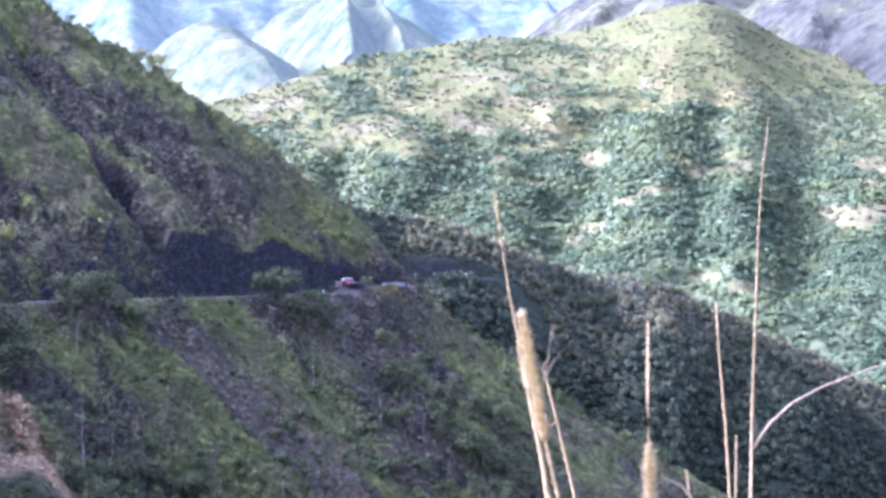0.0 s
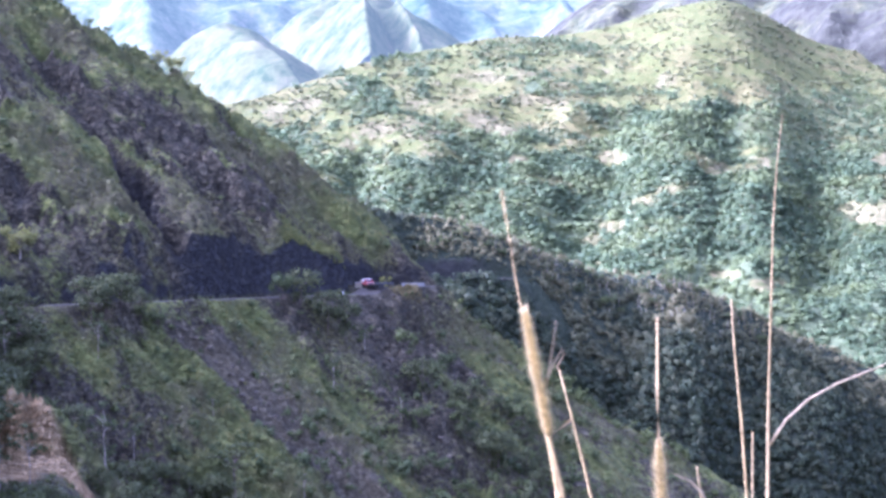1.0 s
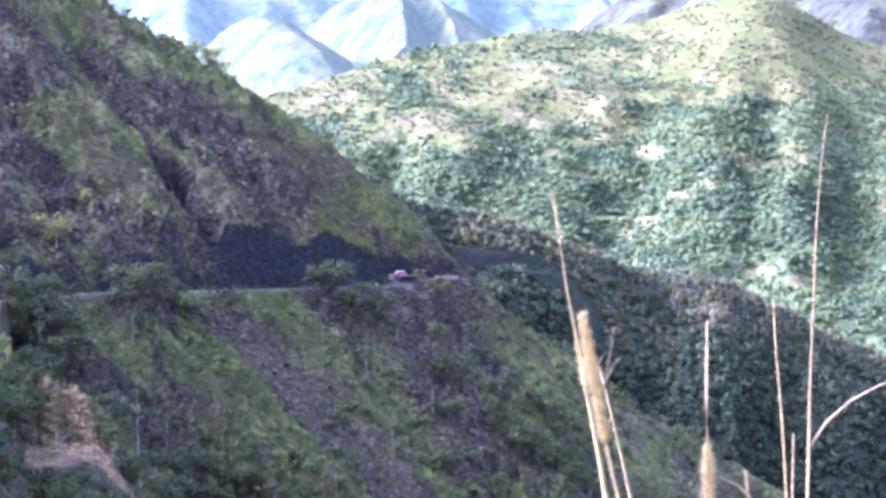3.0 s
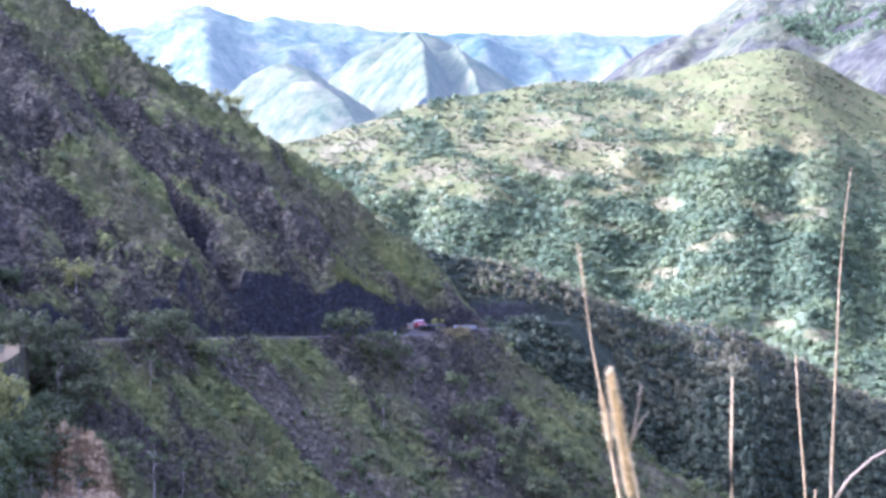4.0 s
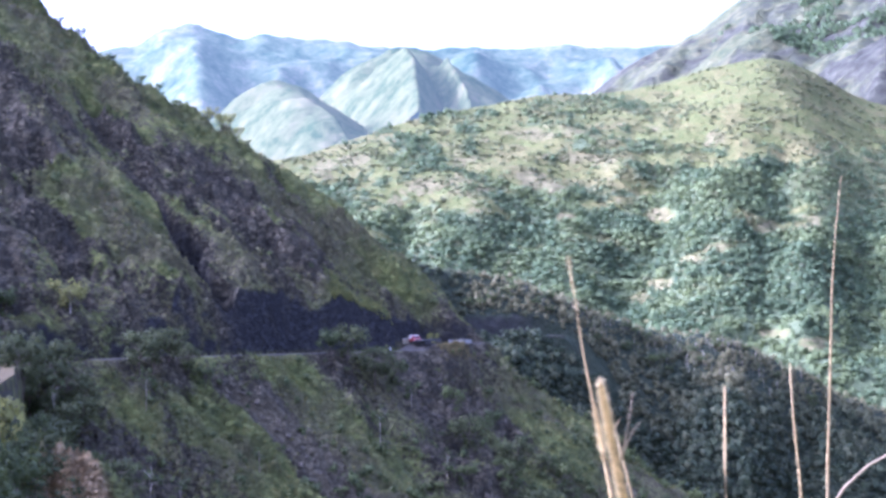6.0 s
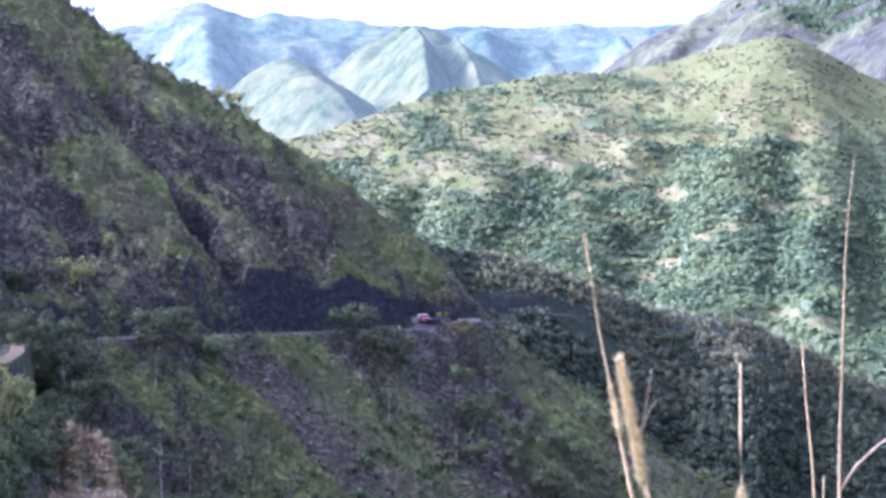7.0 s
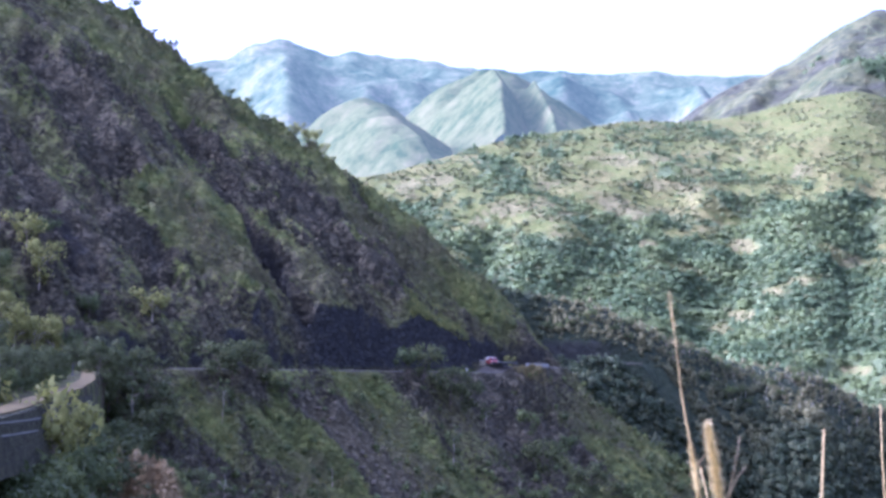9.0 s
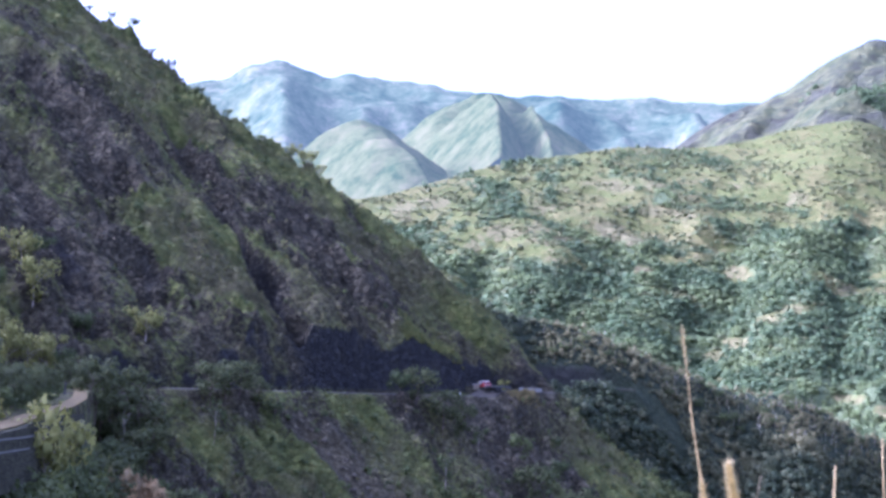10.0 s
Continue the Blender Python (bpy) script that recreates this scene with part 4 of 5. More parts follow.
t, d = rng.uniform(0, 1, n), np.where(rng.uniform(0, 1, n) < 0.75, rng.uniform(4.5, 42, n), rng.uniform(-14, -0.4, n))
k = np.minimum((t * (len(BEND) - 1)).astype(int), len(BEND) - 2)
f = t * (len(BEND) - 1) - k
B = np.array(BEND, float)
w = B[k + 1] - B[k]
w_len = np.hypot(w[:, 0], w[:, 1])
x, y = B[k, 0] + w[:, 0] * f + w[:, 1] / w_len * d, B[k, 1] + w[:, 1] * f - w[:, 0] / w_len * d
z, cov, cut_m, scar_m = near_hill(x, y)
real_d, _ = near_line(x, y, BEND)
u, q = face_coords(x, y)
keep = (scar_m < 0.15) & ((real_d > 4.4) | (real_d < -0.3)) & (np.abs(q) > 5.5)
low = keep & (rng.uniform(0, 1, n) < np.where((real_d < 0) & (real_d > -4), 0.6, 0.11))
size = rng.uniform(0.3, 0.9, n)
tagged(scatter("bend_grass", TUFTS, np.stack([x, y, z - 0.04], -1)[keep], size[keep] * 0.7, rng.uniform(0, 0.5, keep.sum()), TUFT, rng),
       "rank green grass on the near spur", "grass", kind="stuff")
tagged(scatter("bend_bushes", BUSHES, np.stack([x, y, z + size * 0.25], -1)[low], size[low], rng.uniform(0, 0.4, low.sum()), LEAF_BUSH, rng),
       "low dark bushes on the near spur", "bushes", kind="stuff")


# ---- trees that stand by themselves ----
def make_tree(kind, rng, height, leaf, bark, lumps, leaves, size, squash, lift=0.55, spread=0.36, trunk_r=0.02, base=0.35):
    """A tree at the origin: a tapered trunk with limbs, and a crown of sprays in uneven lumps."""
    tree = new(kind)
    bm = bmesh.new()
    bend = [(rng.uniform(-0.05, 0.05) * height * k / 4, rng.uniform(-0.05, 0.05) * height * k / 4, height * (lift + 0.25) * k / 4 - 0.3 * (k == 0)) for k in range(5)]
    tube(bm, bend, [height * trunk_r * (1.15 - 0.22 * k) for k in range(5)], 7)
    tips = []
    for k in range(7):
        a, h0 = k * 2.4 + rng.uniform(-0.4, 0.4), rng.uniform(base, lift + 0.1)
        start = Vector(bend[2]).lerp(Vector(bend[4]), max(0, (h0 - base) / (lift + 0.25 - base)))
        out = Vector((math.cos(a), math.sin(a), rng.uniform(0.35, 1.0))) * height * spread * rng.uniform(0.55, 0.95)
        mid = start + out * 0.5 + Vector((0, 0, 0.03 * height))
        tube(bm, [start, mid, start + out], [height * trunk_r * 0.42, height * trunk_r * 0.28, height * trunk_r * 0.1], 5)
        tips.append(start + out)
    part("trunk", bm, bark, tree)
    vs, fs, ns, count = [], [], [], 0
    middle = np.array([0, 0, height * (base + lift) / 2])
    centres = [np.array(t) for t in tips] + [np.array(bend[4]) + np.array([0, 0, 0.06 * height])]
    for _ in range(lumps // 2):
        a, d = rng.uniform(0, 6.28), height * spread * rng.uniform(0.1, 0.75)
        centres.append(np.array([math.cos(a) * d, math.sin(a) * d, height * rng.uniform(base + 0.05, lift + 0.2)]))
    for k in range(lumps):
        c = centres[k % len(centres)] + rng.normal(size=3) * 0.03 * height
        v, f, shade = crown_template(rng, 2, leaves // lumps, size, squash, 0.36)
        v = v * height * spread * rng.uniform(0.55, 0.95) * np.array([1, 1, squash]) + c
        vs.append(v)
        ns.append(shade + 1.0 * (v - middle) / (height * spread))
        fs.append(f + count)
        count += len(v)
    me = raw_mesh("crown", np.concatenate(vs), np.concatenate(fs), leaf, True)
    mark(me, "tint", np.full(count, rng.uniform(0, 0.4)))
    normal = np.concatenate(ns)
    soft_normals(me, normal / np.linalg.norm(normal, axis=1)[:, None])
    crown = new("crown", me)
    crown.parent = tree
    return tree


def hill_z(x, y):
    return float(near_hill(np.array([x]), np.array([y]))[0][0])


rng = np.random.default_rng(23)
KINDS = {
    "broad": [make_tree("broadleaf_tree", rng, 7.0, LEAF_SHADE, BARK, 11, 1000, 0.2, 0.9, 0.5, 0.36, 0.02, 0.18) for _ in range(3)],
    "bush": [make_tree("tall_bush", rng, 4.0, LEAF_BUSH, BARK, 10, 800, 0.2, 0.9, 0.3, 0.45, 0.018, 0.05) for _ in range(3)],
    "pale": [make_tree("pale_leaved_tree", rng, 5.5, LEAF_PALE, PALE_BARK, 11, 1100, 0.2, 0.9, 0.42, 0.4, 0.02, 0.12) for _ in range(2)],
    "thin": [make_tree("slender_tree", rng, 5.0, LEAF_BUSH, PALE_BARK, 8, 420, 0.2, 0.7, 0.7, 0.22, 0.013, 0.5) for _ in range(2)],
    "bare": [make_tree("bare_tree", rng, 5.0, LEAF_PALE, BARE_BARK, 3, 40, 0.25, 0.6, 0.75, 0.16, 0.021, 0.5) for _ in range(2)],
    "flat": [make_tree("flat_topped_tree", rng, 8.0, LEAF_SHADE, BARK, 9, 700, 0.19, 0.4, 0.72, 0.36, 0.02, 0.5) for _ in range(2)],
}
TREE_WORDS = {
    "broad": ("dark green broad-leaved tree on the shaded slope", "tree", "trees below the bend"),
    "bush": ("tall rounded green bush on the rocky hillside", "bush", "tall bushes on the hillside"),
    "pale": ("yellow-green leafy tree catching the low sun", "tree", "pale trees near the bend"),
    "thin": ("slender tree with pale trunk and sparse leaves", "tree", "slender trees on the ridge"),
    "bare": ("nearly leafless tree with a bleached pale trunk", "tree", "bare trees on the spur"),
    "flat": ("flat-topped dark tree with a bare trunk", "tree", "flat-topped trees"),
}
used = {k: 0 for k in KINDS}


WOODS_AZ = [-20, -14.9, -12.8, -11.8, -10.8, -9.75, -7.7, -6.1, -4.4, -2.8]      # upper edge of the woods below the road
WOODS_EL = [0, 0, -0.6, -2.8, -4.9, -6.0, -6.2, -6.9, -7.75, -8.8]


def in_woods(x, y, z, height):
    """Whether a tree of that height stays below the upper edge of the woods."""
    return math.degrees(math.atan2(z + height, math.hypot(x, y))) < np.interp(math.degrees(math.atan2(x, y)), WOODS_AZ, WOODS_EL)


def plant_wood(x, y, size, share):
    kind, z = "broad" if rng.uniform() < share else "bush", hill_z(x, y)
    for shrink in (1, 0.7, 0.5):
        if in_woods(x, y, z, size * shrink * (6.4 if kind == "broad" else 3.2)):
            return plant(kind, x, y, z, size * shrink)


def plant(kind, x, y, z, scale):
    if y < 232 and near_hill(np.array([x]), np.array([y]))[3][0] > 0.25:
        return None
    if -15 < math.degrees(math.atan2(x, y)) < -10.6 and y < 147 and kind in ("broad", "bush", "flat"):     # the open ground before the landslide
        if z + scale * {"broad": 7, "bush": 3.4, "flat": 8}[kind] > -0.1185 * math.hypot(x, y):
            return None
    n = used[kind]
    used[kind] += 1
    source = KINDS[kind][n % len(KINDS[kind])]
    m = pose(x, y, z - 0.15, 0, 0, rng.uniform(0, 360)) @ Matrix.Diagonal((scale * min(1, 1.15 / scale), scale * min(1, 1.15 / scale), scale * rng.uniform(0.9, 1.1), 1))
    words = TREE_WORDS[kind]
    if n < len(KINDS[kind]):
        source.matrix_basis = m
        return tagged(source, words[0], words[1], words[2])
    ob = copy_thing(source, pose(0, 0, 0))
    ob.matrix_basis = m
    return tagged(ob, words[0], words[1], words[2])


def along_bend(s, d):
    """A place by the length along the bend and the distance to its right."""
    run = 0.0
    for (ax, ay), (bx, by) in zip(BEND, BEND[1:]):
        n = math.hypot(bx - ax, by - ay)
        if s <= run + n:
            t = (s - run) / n
            return ax + (bx - ax) * t + (by - ay) / n * d, ay + (by - ay) * t - (bx - ax) / n * d
        run += n
    return BEND[-1]


def uq(u, q):
    return ROAD_AT[0] + ALONG[0] * u + OUT[0] * q, ROAD_AT[1] + ALONG[1] * u + OUT[1] * q


def spot(az, el):
    """The first place of the near hill seen at that bearing and height."""
    rr = np.linspace(100, 400, 1500)
    xs, ys = polar(np.radians(az), rr)
    zs = near_hill(xs, ys)[0]
    k = int(np.argmax(zs / rr > math.tan(radians(el))))
    return xs[k], ys[k], zs[k]


# single trees that stand out on the slope under the road
for az, el, top, kind in ((-5.35, -7.9, -6.0, "flat"), (-9.9, -6.6, -4.5, "thin"), (-1.8, -4.3, -2.9, "thin"), (-13.3, -3.4, -1.6, "thin"), (-2.9, -8.2, -6.9, "thin"),
                          (4.2, -6.7, -6.0, "pale"), (-12.4, -2.6, -1.2, "thin"), (-8.9, -6.7, -5.2, "thin"), (0.6, -5.3, -4.4, "thin")):
    x, y, z = spot(az, el)
    tall = {"flat": 7.6, "bare": 4.6, "thin": 4.8, "pale": 5.2}[kind]
    plant(kind, x, y, z, math.hypot(x, y) * (math.tan(radians(top)) - math.tan(radians(el))) / tall)
# pale-leaved stand-ins for sunlit trees above the bend, leafy ones beside the road
for az, el, top, kind in ((-17.4, -0.8, 1.1, "pale"), (-16.7, -0.9, 0.6, "pale"), (-16.1, -0.9, 0.9, "pale"), (-17.9, 0.3, 1.6, "pale"), (-15.6, -0.8, 0.2, "bush"),
                          (-14.5, -1.9, -0.1, "broad"), (-13.8, -2.2, -0.2, "broad"), (-13.1, -2.1, -0.4, "broad"), (-14.1, -3.0, -1.1, "broad"), (-12.8, -3.2, -1.5, "broad"), (-12.2, -3.3, -1.9, "broad")):
    x, y, z = spot(az, el)
    plant(kind, x, y, z, math.hypot(x, y) * (math.tan(radians(top)) - math.tan(radians(el))) / {"pale": 5.2, "bush": 3.2, "broad": 6.4}[kind])
# along the skyline of the near hill
for deg, size, kind in ((-15.4, 0.8, "bush"), (-14.6, 0.9, "bush"), (-13.8, 1.1, "bush"), (-13.1, 0.7, "bush"), (-12.4, 1.0, "bush"), (-11.3, 0.7, "bush"), (-10.3, 0.9, "bush"),
                        (-9.7, 0.8, "bush"), (-9.0, 0.7, "bush"), (-7.9, 1.0, "pale"), (-7.5, 1.15, "pale"), (-7.2, 0.9, "pale"), (-6.9, 0.8, "pale"), (-6.5, 0.55, "bush"),
                        (-5.3, 0.6, "thin"), (-4.3, 0.8, "thin"), (-4.15, 0.7, "bush"), (-3.1, 1.0, "bush"), (-2.9, 0.7, "thin"), (-2.2, 0.6, "bush"),
                        (-1.5, 0.6, "thin"), (-0.9, 0.5, "bush")):
    rr = np.linspace(350, 425, 260)
    xs, ys = polar(np.radians(deg), rr)
    zs = near_hill(xs, ys)[0]
    k = int(np.argmax(zs / rr))
    plant(kind, xs[k], ys[k], zs[k] - 0.3, size * 0.72)
# the wood below and left of the road, down to the near bend
for _ in range(74):
    x, y = uq(rng.uniform(-124, -80), rng.uniform(7, 40))
    plant_wood(x, y, rng.uniform(0.55, 1.15), 0.75)
for _ in range(90):
    x, y = rng.uniform(-36, -8), rng.uniform(165, 232)
    plant_wood(x, y, rng.uniform(0.5, 1.0), 0.7)
for _ in range(34):
    x, y = uq(rng.uniform(-44, 4), rng.uniform(30, 62))
    plant("bush" if rng.uniform() < 0.6 else "broad", x, y, hill_z(x, y), rng.uniform(0.5, 1.0))
for u, q, size, kind in ((-33, 5.6, 1.35, "bush"), (-30, 7.5, 1.2, "broad"), (-26, 11, 1.3, "broad"), (-23, 13, 1.1, "broad"), (-21, 16, 1.0, "thin"), (-12, 20, 1.5, "bush"),
                         (-7, 24, 1.3, "bush"), (3, 20, 1.2, "bush"), (-18, 27, 1.3, "broad"), (-30, 33, 1.3, "bush"),
                         (-72, 8, 0.9, "bush"), (-79, 6.2, 1.0, "broad"), (-74, 6, 0.8, "broad"), (-83, 6.5, 1.1, "broad"), (-88, 8, 1.2, "broad"), (-88, -7, 1.2, "pale"), (-100, -9, 1.3, "bush"), (-78, 24, 0.8, "thin"), (-92, 13, 1.2, "thin"), (-64, 30, 0.6, "bush"),
                         (-108, -12, 1.5, "pale"), (-113, -16, 1.5, "bush"), (-104, -20, 1.2, "pale"), (-95, -26, 1.1, "bush"), (21, -5.5, 0.55, "pale"),
                         (-8, 32, 1.2, "broad"), (2, 38, 1.3, "bush"), (-20, 44, 1.2, "broad"), (6, 34, 1.0, "bush")):
    x, y = uq(u, q)
    plant(kind, x, y, hill_z(x, y), size)
for x, y, size, kind in ((-29.9, 105, 1.5, "pale"), (-30.6, 111, 0.8, "pale"), (-32, 120, 0.5, "bush"), 
                         (-44, 186, 0.9, "broad"), (-48, 197, 1.0, "broad"), (-50, 207, 1.0, "broad"), (-52, 216, 1.0, "broad"), (-54, 228, 1.0, "broad"),
                         (-41, 100, 0.5, "bush"), (-44, 112, 0.6, "bush"), (-47, 124, 0.7, "bush"), (-51, 140, 0.7, "bush"), (-56, 160, 0.8, "bush"), (-60, 178, 0.9, "bush"),
                         (-66, 196, 0.9, "broad"), (-70, 214, 1.0, "broad"), (-20, 222, 0.95, "flat"), (-19, 205, 0.8, "flat"), (-34.2, 132, 1.1, "thin"), (-31.9, 133, 1.2, "thin"), (-29.6, 133.5, 1.2, "thin"), (-33.0, 131, 1.0, "thin"),
                         (-40, 176, 0.7, "thin")):
    plant(kind, x, y, hill_z(x, y), size)
for _ in range(84):
    s = rng.uniform(26, 122)
    x, y = along_bend(s, rng.uniform(-2.6, 0.1 if s < 100 else -0.8))
    plant("bush" if rng.uniform() < 0.65 else "broad", x, y, hill_z(x, y), rng.uniform(0.36, 0.55) * (0.75 if s > 100 else 1))
for _ in range(36):
    x, y = along_bend(rng.uniform(112, 150), rng.uniform(5.5, 26))
    plant_wood(x, y, rng.uniform(0.45, 0.95), 0.8)
for _ in range(34):
    x, y = along_bend(rng.uniform(60, 118), rng.uniform(15.5, 30))
    plant_wood(x, y, rng.uniform(0.3, 0.7), 0.8)
for _ in range(30):
    x, y = along_bend(rng.uniform(20, 72), rng.uniform(4.4, 7))
    plant("bush", x, y, hill_z(x, y), rng.uniform(1.05, 1.4))
for _ in range(26):
    x, y = along_bend(rng.uniform(70, 120), rng.uniform(4.0, 5.6))
    plant("broad" if rng.uniform() < 0.6 else "bush", x, y, hill_z(x, y), rng.uniform(0.55, 0.8))
for _ in range(70):
    a, r = radians(rng.uniform(-15.2, -8.5)), rng.uniform(112, 139)
    plant_wood(r * math.sin(a), r * math.cos(a), min(1.0, (0.2 + (140 - r) / 30) * rng.uniform(0.6, 1.0)), 0.8)
for _ in range(14):
    x, y = along_bend(rng.uniform(22, 52), rng.uniform(4.2, 5.5))
    plant("bush", x, y, hill_z(x, y), rng.uniform(0.7, 0.95))
for _ in range(12):
    x, y = along_bend(rng.uniform(56, 72), rng.uniform(4.3, 5.6))
    z = hill_z(x, y)
    plant("broad", x, y, z, min(1.2, (-6.2 - z) / 6.6))
# along the crest of the spur
for _ in range(80):
    deg = rng.uniform(1.0, 14)
    rr = np.linspace(430, 540, 200)
    xs, ys = polar(np.radians(deg), rr)
    zs = spur_height(xs, ys)
    k = max(0, int(np.argmax(zs / rr)) - rng.integers(0, 30))
    plant("thin" if rng.uniform() < 0.55 else "bush", xs[k], ys[k], zs[k], rng.uniform(0.6, 1.0))
for _ in range(100):
    deg = rng.normal(10.2, 1.5)
    rr = np.linspace(430, 540, 200)
    xs, ys = polar(np.radians(deg), rr)
    zs = spur_height(xs, ys)
    k = max(0, int(np.argmax(zs / rr)) - rng.integers(4, 40))
    plant("bare", xs[k], ys[k], zs[k], rng.uniform(0.4, 0.7))


# ---- works along the road ----
RED = plain("red_paint", (0.3, 0.035, 0.03), 0.45, vary=0.1)
WHITE = plain("white_paint", (0.6, 0.6, 0.58), 0.4, vary=0.08)
DARK = plain("dark_rubber", (0.025, 0.025, 0.027), 0.8)
STEEL = plain("dark_steel", (0.08, 0.08, 0.085), 0.55, 0.3)
GLASS = plain("window_glass", (0.03, 0.04, 0.05), 0.1, 0.0, 0.8, 0.05)
CREAM = plain("cream_plaster", (0.34, 0.31, 0.22), 0.85, vary=0.2)
LAMP = plain("lamp_glass", (0.7, 0.65, 0.5), 0.2)
ROAD_TURN = math.degrees(math.atan2(ALONG[1], ALONG[0]))


def wheel(parent, x, y, r, w):
    bm = bmesh.new()
    bmesh.ops.create_cone(bm, cap_ends=True, segments=16, radius1=r, radius2=r, depth=w, matrix=pose(x, y, r, 90, 0, 0))
    bmesh.ops.bevel(bm, geom=[e for e in bm.edges if e.calc_face_angle(0) > 1], offset=0.04, segments=1, affect="EDGES")
    tyre = part("wheel", bm, DARK, parent, "black rubber wheel")
    bm = bmesh.new()
    bmesh.ops.create_cone(bm, cap_ends=True, segments=12, radius1=r * 0.55, radius2=r * 0.5, depth=w + 0.03, matrix=pose(x, y, r, 90, 0, 0))
    part("rim", bm, STEEL, tyre)


def shell(profile, width, inset):
    """A car body from a side outline (x, z), narrowing to the top."""
    bm = bmesh.new()
    top = max(z for _, z in profile)
    low = min(z for _, z in profile)
    rows = [[bm.verts.new((x, s * (width / 2 - inset * ((z - low) / (top - low)) ** 2), z)) for x, z in profile] for s in (-1, 1)]
    n = len(profile)
    for k in range(n):
        bm.faces.new((rows[0][k], rows[0][(k + 1) % n], rows[1][(k + 1) % n], rows[1][k]))
    bm.faces.new(rows[0][::-1])
    bm.faces.new(rows[1])
    bmesh.ops.bevel(bm, geom=list(bm.edges), offset=0.05, segments=2, affect="EDGES")
    bmesh.ops.recalc_face_normals(bm, faces=bm.faces)
    return bm


def make_pickup():
    """A red pickup with a white canopy, nose along +x."""
    car = new("pickup_truck")
    part("body", shell([(-2.5, 0.5), (2.45, 0.5), (2.5, 0.95), (1.25, 1.12), (0.95, 1.15), (-2.5, 1.15)], 1.75, 0.06), RED, car)
    cab = part("cab", shell([(-0.75, 1.1), (1.15, 1.1), (0.5, 1.75), (-0.7, 1.78)], 1.62, 0.16), RED, car)
    bm = bmesh.new()
    box(bm, (1.3, 1.42, 0.08), (-0.12, 0, 1.79), 0.03)
    part("roof", bm, WHITE, cab, "white roof")
    bm = bmesh.new()
    box(bm, (1.0, 1.55, 0.34), (-0.1, 0, 1.42), 0.03)
    part("side_window", bm, GLASS, cab, "dark side windows")
    bm = bmesh.new()
    box(bm, (0.03, 1.3, 0.5), (0, 0, 0), 0.01)
    bmesh.ops.transform(bm, matrix=pose(0.86, 0, 1.42, 0, -45, 0), verts=bm.verts)
    part("windscreen", bm, GLASS, cab, "dark windscreen")
    part("canopy", shell([(-2.5, 1.15), (-0.75, 1.15), (-0.8, 1.92), (-2.45, 1.9)], 1.66, 0.1), WHITE, car, "white canopy over the load bed")
    bm = bmesh.new()
    box(bm, (0.14, 1.76, 0.2), (2.5, 0, 0.55), 0.03)
    part("bumper", bm, STEEL, car)
    for s in (-1, 1):
        bm = bmesh.new()
        box(bm, (0.06, 0.32, 0.18), (2.5, s * 0.65, 0.82), 0.02)
        part("headlight", bm, LAMP, car)
        for x in (-1.55, 1.6):
            wheel(car, x, s * 0.8, 0.37, 0.24)
    return car


def make_trailer():
    """A low dark flat trailer."""
    t = new("flat_trailer")
    bm = bmesh.new()
    box(bm, (5.2, 2.1, 0.16), (0, 0, 0.82), 0.02)
    part("deck", bm, STEEL, t)
    for s in (-1, 1):
        bm = bmesh.new()
        box(bm, (5.2, 0.08, 0.28), (0, s * 1.05, 0.96), 0.02)
        part("side_rail", bm, STEEL, t)
        for x in (-1.2, -0.3):
            wheel(t, x, s * 0.85, 0.36, 0.25)
    bm = bmesh.new()
    tube(bm, [(2.6, 0, 0.75), (3.6, 0, 0.6)], [0.06, 0.05], 6)
    part("drawbar", bm, STEEL, t)
    bm = bmesh.new()
    box(bm, (0.1, 0.1, 0.62), (3.55, 0, 0.31), 0.01)
    part("jack_leg", bm, STEEL, t)
    return t


def on_road(ob, u, q, turn=0.0, label="", category="", group=""):
    x, y = uq(u, q)
    ob.matrix_basis = pose(x, y, ROAD_Z + 0.14 + float(rise(np.array(float(u)))), 0, 0, ROAD_TURN + turn)
    return tagged(ob, label, category, group)


on_road(make_pickup(), 8.0, -1.5, -135, "red pickup truck with a white canopy on the road", "truck")
on_road(make_trailer(), 7.5, 2.0, -18, "low dark flat trailer standing at the road edge", "trailer")

# pale low wall behind the vehicles
w = new("roadside_wall")
bm = bmesh.new()
box(bm, (1.8, 0.35, 1.1), (0, 0, 0.5), 0.03)
part("panel", bm, CREAM, w)
bm = bmesh.new()
box(bm, (0.6, 0.5, 1.7), (0.8, 0, 0.8), 0.04)
part("pillar", bm, CREAM, w)
bm = bmesh.new()
box(bm, (1.95, 0.5, 0.12), (0, 0, 1.11), 0.02)
part("coping", bm, CONCRETE, w)
on_road(w, 9.0, -4.5, -20, "low cream plastered wall with a pillar beside the road", "wall")

WORN = plain("worn_concrete", (0.22, 0.22, 0.21), 0.9, vary=0.3)
# guard rail of pale concrete blocks where the road turns away
block = new("barrier_block")
bm = bmesh.new()
box(bm, (1.7, 0.42, 0.8), (0, 0, 0.4), 0.06)
part("block_body", bm, WORN, block)
bm = bmesh.new()
box(bm, (1.7, 0.55, 0.16), (0, 0, 0.08), 0.02)
part("block_foot", bm, WORN, block)
on_road(block, 18.0, 1.6, -30, "whitewashed concrete barrier block at the road edge", "barrier", "barrier blocks at the corner")
for k in range(1, 3):
    x, y = uq(18.0 + 1.65 * k, 1.6 + 1.0 * k)
    copy_thing(block, pose(x, y, ROAD_Z + 0.14 + float(rise(np.array(18.0 + 1.65 * k))), 0, 0, ROAD_TURN - 30))

# small white marker stone at the edge
bm = bmesh.new()
box(bm, (0.34, 0.24, 0.8), (0, 0, 0.4), 0.08)
